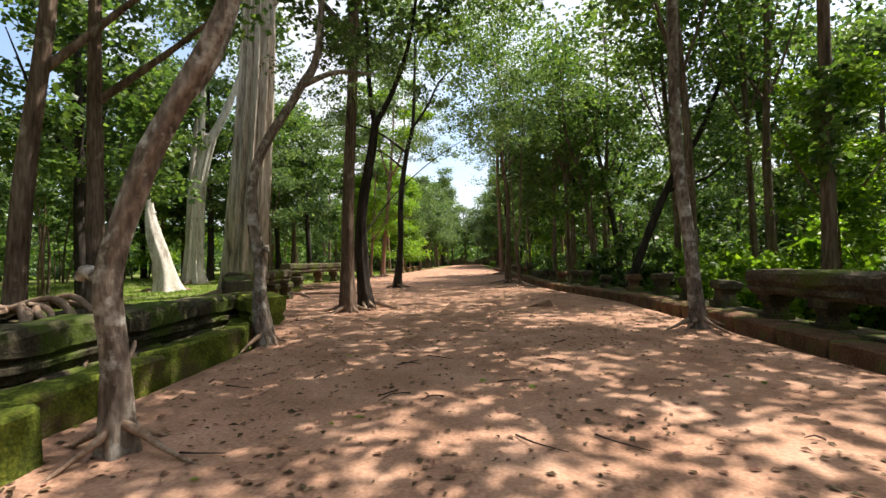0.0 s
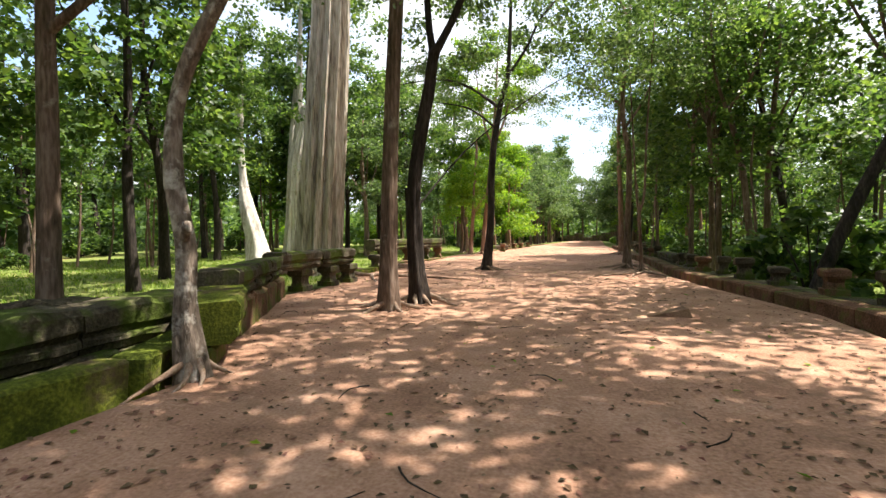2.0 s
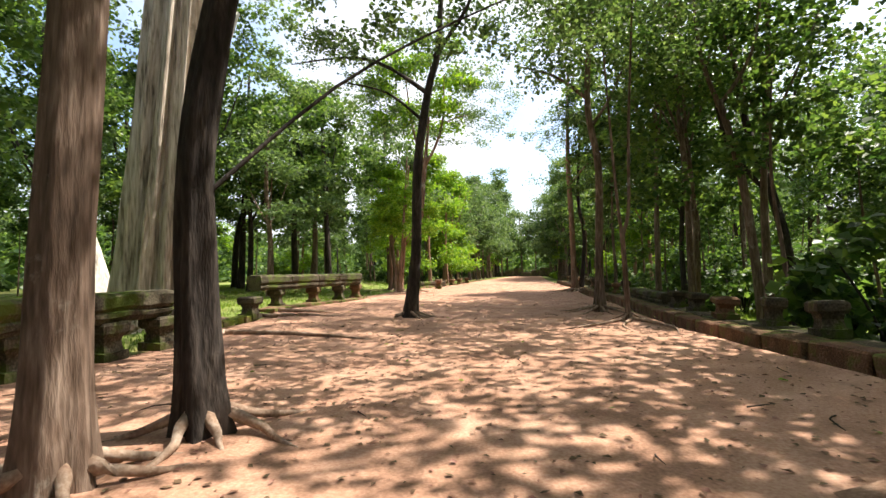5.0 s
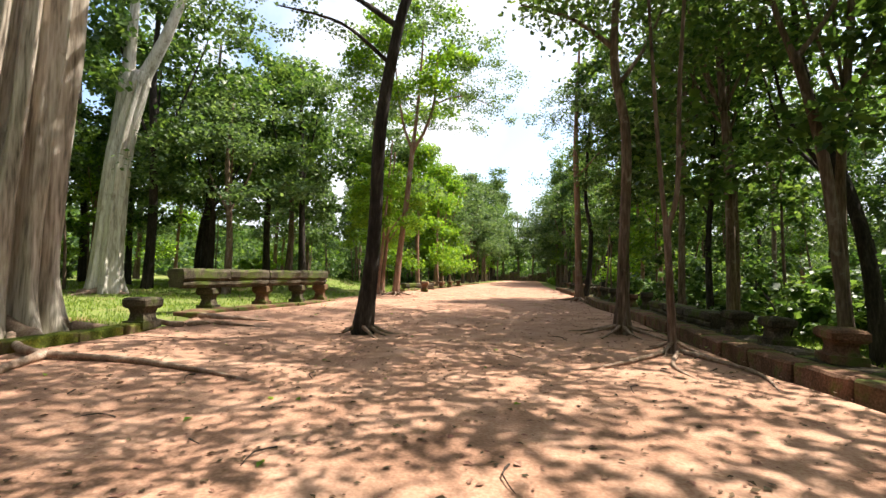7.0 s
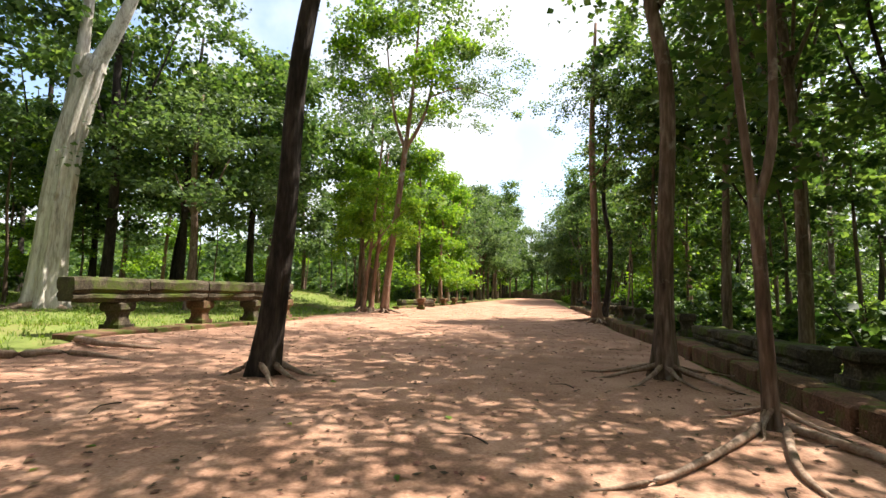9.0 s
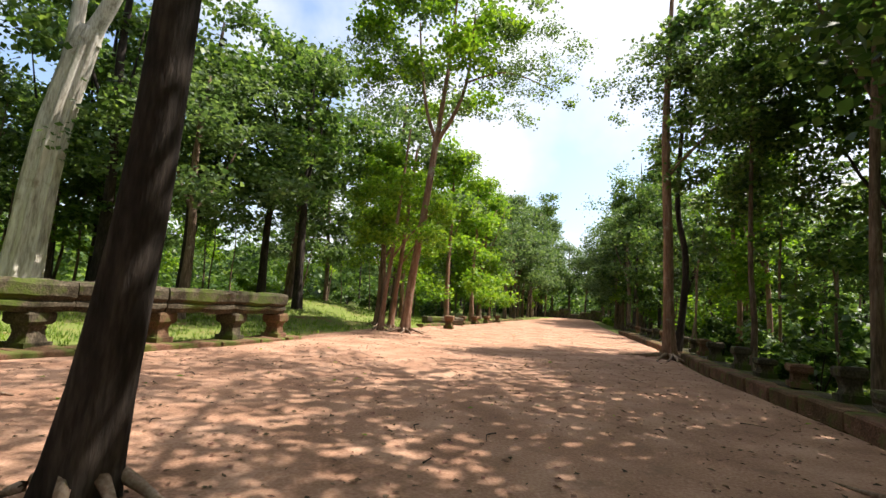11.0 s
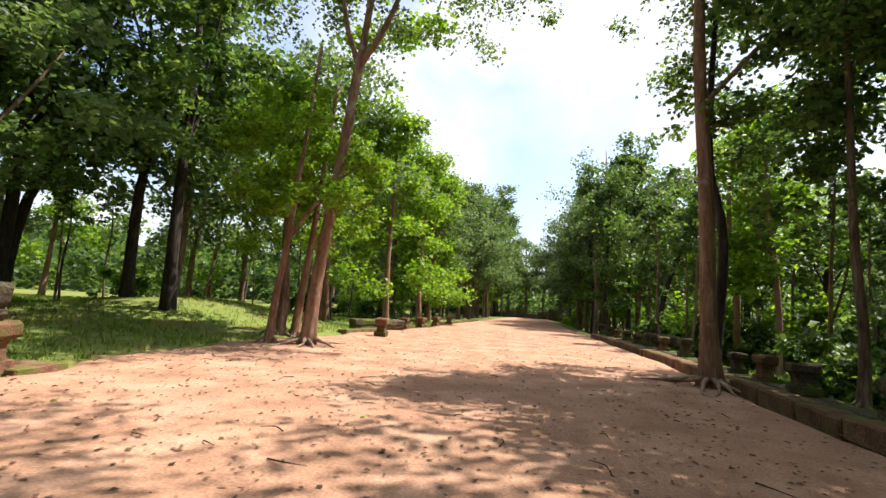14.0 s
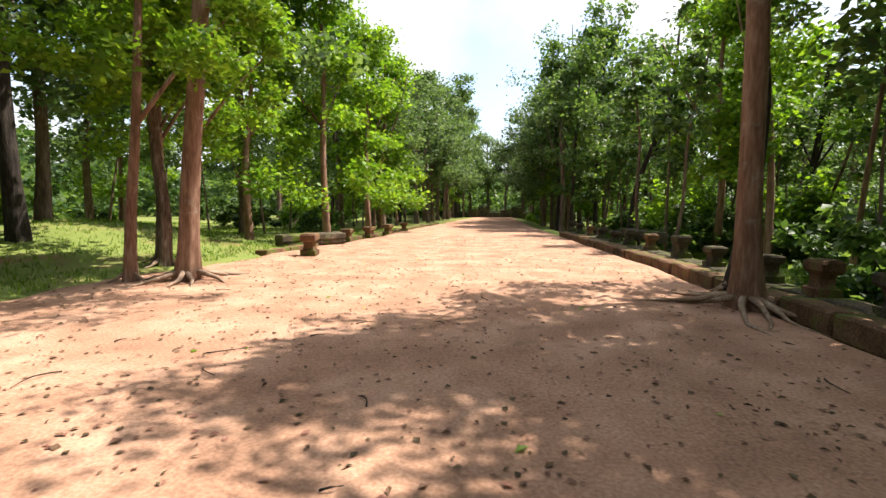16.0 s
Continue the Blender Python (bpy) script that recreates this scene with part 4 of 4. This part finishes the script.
# tumbled blocks of the ruined wall on the left
for k in range(26):
    y = -5 + 14 * r.random()
    x = edge(LEFT, y) - 1.9 - 2.2 * r.random()
    sx, sy, sz = r.uniform(0.4, 0.8), r.uniform(0.7, 1.6), r.uniform(0.35, 0.6)
    ob = put("stone_block", stone_mesh("stone_block", sx, sy, sz, M_STONE, 60 + k, 0.07, chip=0.1),
             at=pose(x, y, -0.12 + 0.25 * r.random(), r.uniform(-9, 9), r.uniform(-14, 14), r.uniform(-25, 25)))
    tagged(ob, "tumbled mossy sandstone block of the ruined wall", "stone block", "tumbled blocks")
rail(((-3.75, 1.8), (-4.25, 8.7)), 0.3, "long dark fallen rail stone behind the mossy kerb", 4, seed=41, grow=1.05)
under = new("footing_west_2")
tagged(under, "sunken dark stone footing of the ruined wall", "footing", kind="structure")
for k in range(5):
    put("footing_stone", stone_mesh("footing_stone", 0.75, 1.36, 0.42, M_STONE, 95 + k, 0.07), under, at=pose(-3.8 - 0.1 * k, 2.5 + 1.38 * k, -0.12, 0, 0, 4))
ob = put("stone_block", stone_mesh("stone_block", 0.5, 0.5, 0.55, M_MOSS, 111, 0.05), at=pose(-2.45, 2.45, -0.1, 0, 0, 12))
tagged(ob, "squared pale stone block at the kerb's end", "stone block", "tumbled blocks")

# wedge of rock in the path
bm = bmesh.new()
pts = [(-0.55, -0.12, 0), (-0.5, 0.2, 0), (0.3, 0.28, 0), (0.36, -0.2, 0), (-0.1, -0.12, 0.07), (0.3, -0.14, 0.2), (0.26, 0.2, 0.19), (-0.15, 0.18, 0.07)]
for p in pts:
    bm.verts.new(p)
bmesh.ops.convex_hull(bm, input=bm.verts)
bmesh.ops.subdivide_edges(bm, edges=bm.edges[:], cuts=2)
for v in bm.verts:
    v.co += Vector((noise.noise(v.co * 5), noise.noise(v.co * 5 + Vector((4, 4, 4))), noise.noise(v.co * 6))) * 0.025
me = bpy.data.meshes.new("rock")
bm.to_mesh(me)
bm.free()
me.materials.append(M_ROCK)
tagged(put("rock", me, at=pose(2.72, 13.2, 0.01, 0, 0, 8) @ Matrix.Scale(0.85, 4)), "wedge-shaped brown rock sticking out of the path", "rock")

# ruined gateway at the end of the causeway
gate = empty("stone_wall", pose(-2.5, 119, 0), "dark ruined stone wall at the end of the path", "wall")
for k in range(7):
    put("stone_course", stone_mesh("stone_course", 1.2, 2.2, 1.0 + 0.5 * (k % 3), M_STONE, 130 + k, 0.1), gate, at=pose(-6 + 2.05 * k, 0, -0.1, 0, 0, 90))

# surface roots across the path
for k, pts in enumerate((
        [(-9.4, 21.0, 0.12), (-8.3, 20.3, 0.1), (-7.26, 19.98, 0.07), (-5.7, 20.0, 0.05), (-4.2, 19.73, 0.04), (-3.1, 19.45, -0.02)],
        [(-7.3, 20.0, 0.06), (-6.8, 19.1, 0.05), (-5.9, 17.75, -0.02)],
        [(-9.8, 24.6, 0.08), (-8.5, 24.0, 0.07), (-7.76, 24.65, 0.06), (-6.2, 24.6, -0.01)],
        [(-9.4, 26.0, 0.09), (-8.2, 25.6, 0.1), (-7.1, 25.9, 0.02)],
        [(3.0, 23.5, 0.06), (3.6, 22.0, 0.03), (3.4, 20.7, -0.01)],
        [(2.7, 23.4, 0.06), (2.2, 22.7, 0.04), (1.46, 21.75, 0.04), (0.9, 21.45, -0.01)],
        [(2.9, 23.3, 0.06), (2.5, 22.1, 0.03), (2.6, 21.2, -0.01)])):
    ob = put("tree_root", tube("tree_root", pts, [0.085, 0.07, 0.045, 0.015] if k < 4 else [0.05, 0.035, 0.025, 0.01], M_ROOT, seg=8, n=20, rough=0.4, seed=k))
    tagged(ob, "grey-brown tree root snaking over the red earth", "root", "surface roots")
# pale tangle of roots over the ruined wall
for k in range(12):
    a = r.uniform(-0.7, 0.5)
    pts = [(-6.9 + r.uniform(-0.3, 0.3), 7.0 + r.uniform(-0.8, 0.8), 0.75), (-5.8, 6.0 + a * 2, 0.8 + 0.2 * r.random()), (-4.8, 5.2 + a * 3, 0.65), (-4.1 + a, 4.4 + a * 3, 0.45), (-3.6 + a * 0.6, 3.7 + a * 3, 0.12)]
    ob = put("tree_root", tube("tree_root", pts, [0.06, 0.05, 0.035, 0.015], M_ROOT, seg=7, n=20, rough=0.5, seed=20 + k))
    tagged(ob, "pale tangled root creeping over the ruined wall", "root", "surface roots")


# ---- loose small things ----
def litter(name, label, n, size, mat, seed, zfun, xr, yr, category, curl=0.25):
    q = random.Random(seed)
    verts, faces = [], []
    for _ in range(n):
        y = q.uniform(*yr)
        x = xr[0](y) + (xr[1](y) - xr[0](y)) * q.random()
        z = zfun(x, y) + 0.008
        s, a = size * q.uniform(0.5, 1.5), q.uniform(0, 6.283)
        ca, sa = math.cos(a) * s, math.sin(a) * s
        w = q.uniform(0.18, 0.4)
        b = len(verts)
        verts += [(x, y, z), (x + ca * 0.5 - sa * w, y + sa * 0.5 + ca * w, z + s * curl * q.random()), (x + ca, y + sa, z + s * curl * 0.6 * q.random()),
                  (x + ca * 0.5 + sa * w, y + sa * 0.5 - ca * w, z + s * curl * q.random())]
        faces += [(b, b + 1, b + 2), (b, b + 2, b + 3)]
    return tagged(put(name, mesh_of(name, verts, faces, mat)), label, category, kind="stuff")


lx, rx = (lambda y: edge(LEFT, y) + 0.1), (lambda y: edge(RIGHT, y))
litter("leaf_litter", "dead brown leaves scattered on the red earth", 17000, 0.062, M_LITTER, 1, path_z, (lx, rx), (-2, 60), "dead leaves")
litter("green_leaves", "few fallen green leaves on the path", 160, 0.09, M_LEAF_BRIGHT, 2, path_z, (lx, rx), (0, 48), "fallen leaves")
for k in range(110):
    y = r.uniform(0.5, 46)
    x = r.uniform(edge(LEFT, y) + 0.3, edge(RIGHT, y) - 0.3)
    a, ln = r.uniform(0, 6.28), r.uniform(0.12, 0.5)
    z = path_z(x, y) + 0.012
    pts = [(x, y, z), (x + math.cos(a) * ln * 0.5, y + math.sin(a) * ln * 0.5, z + 0.02), (x + math.cos(a + 0.3) * ln, y + math.sin(a + 0.3) * ln, z)]
    tagged(put("twig", tube("twig", pts, [0.009, 0.007, 0.003], M_BARK_DARK, seg=5, n=4, seed=k)), "dry dark twig lying on the path", "twig", "twigs")


def grass(n, seed, xr, yr, h, ok):
    q = random.Random(seed)
    verts, faces = [], []
    for _ in range(n):
        y = q.uniform(*yr)
        x = q.uniform(*xr)
        if not ok(x, y) or noise.noise(Vector((x * 0.35, y * 0.35, 9))) < q.uniform(-0.7, 0.25):
            continue
        z = ground_z(x, y) - 0.02
        for _ in range(3):
            a = q.uniform(0, 6.283)
            hh = h * q.uniform(0.4, 1.2)
            w = 0.012 + 0.012 * q.random()
            px, py = x + q.uniform(-0.1, 0.1), y + q.uniform(-0.1, 0.1)
            b = len(verts)
            ca, sa = math.cos(a), math.sin(a)
            verts += [(px - sa * w, py + ca * w, z), (px + sa * w, py - ca * w, z), (px + ca * hh * 0.5, py + sa * hh * 0.5, z + hh)]
            faces.append((b, b + 1, b + 2))
    return verts, faces


gv, gf = grass(60000, 3, (-36, -2), (3, 70), 0.16, lambda x, y: x < edge(LEFT, y) - 0.35)
tagged(put("grass", mesh_of("grass", gv, gf, M_GRASS)), "short sunlit grass beside the causeway", "grass", kind="stuff")
gv, gf = grass(30000, 4, (3, 16), (2, 62), 0.2, lambda x, y: x > edge(RIGHT, y) + 1.3)
tagged(put("grass", mesh_of("grass", gv, gf, M_GRASS)), "shaded weeds behind the stone kerb", "grass", kind="stuff")
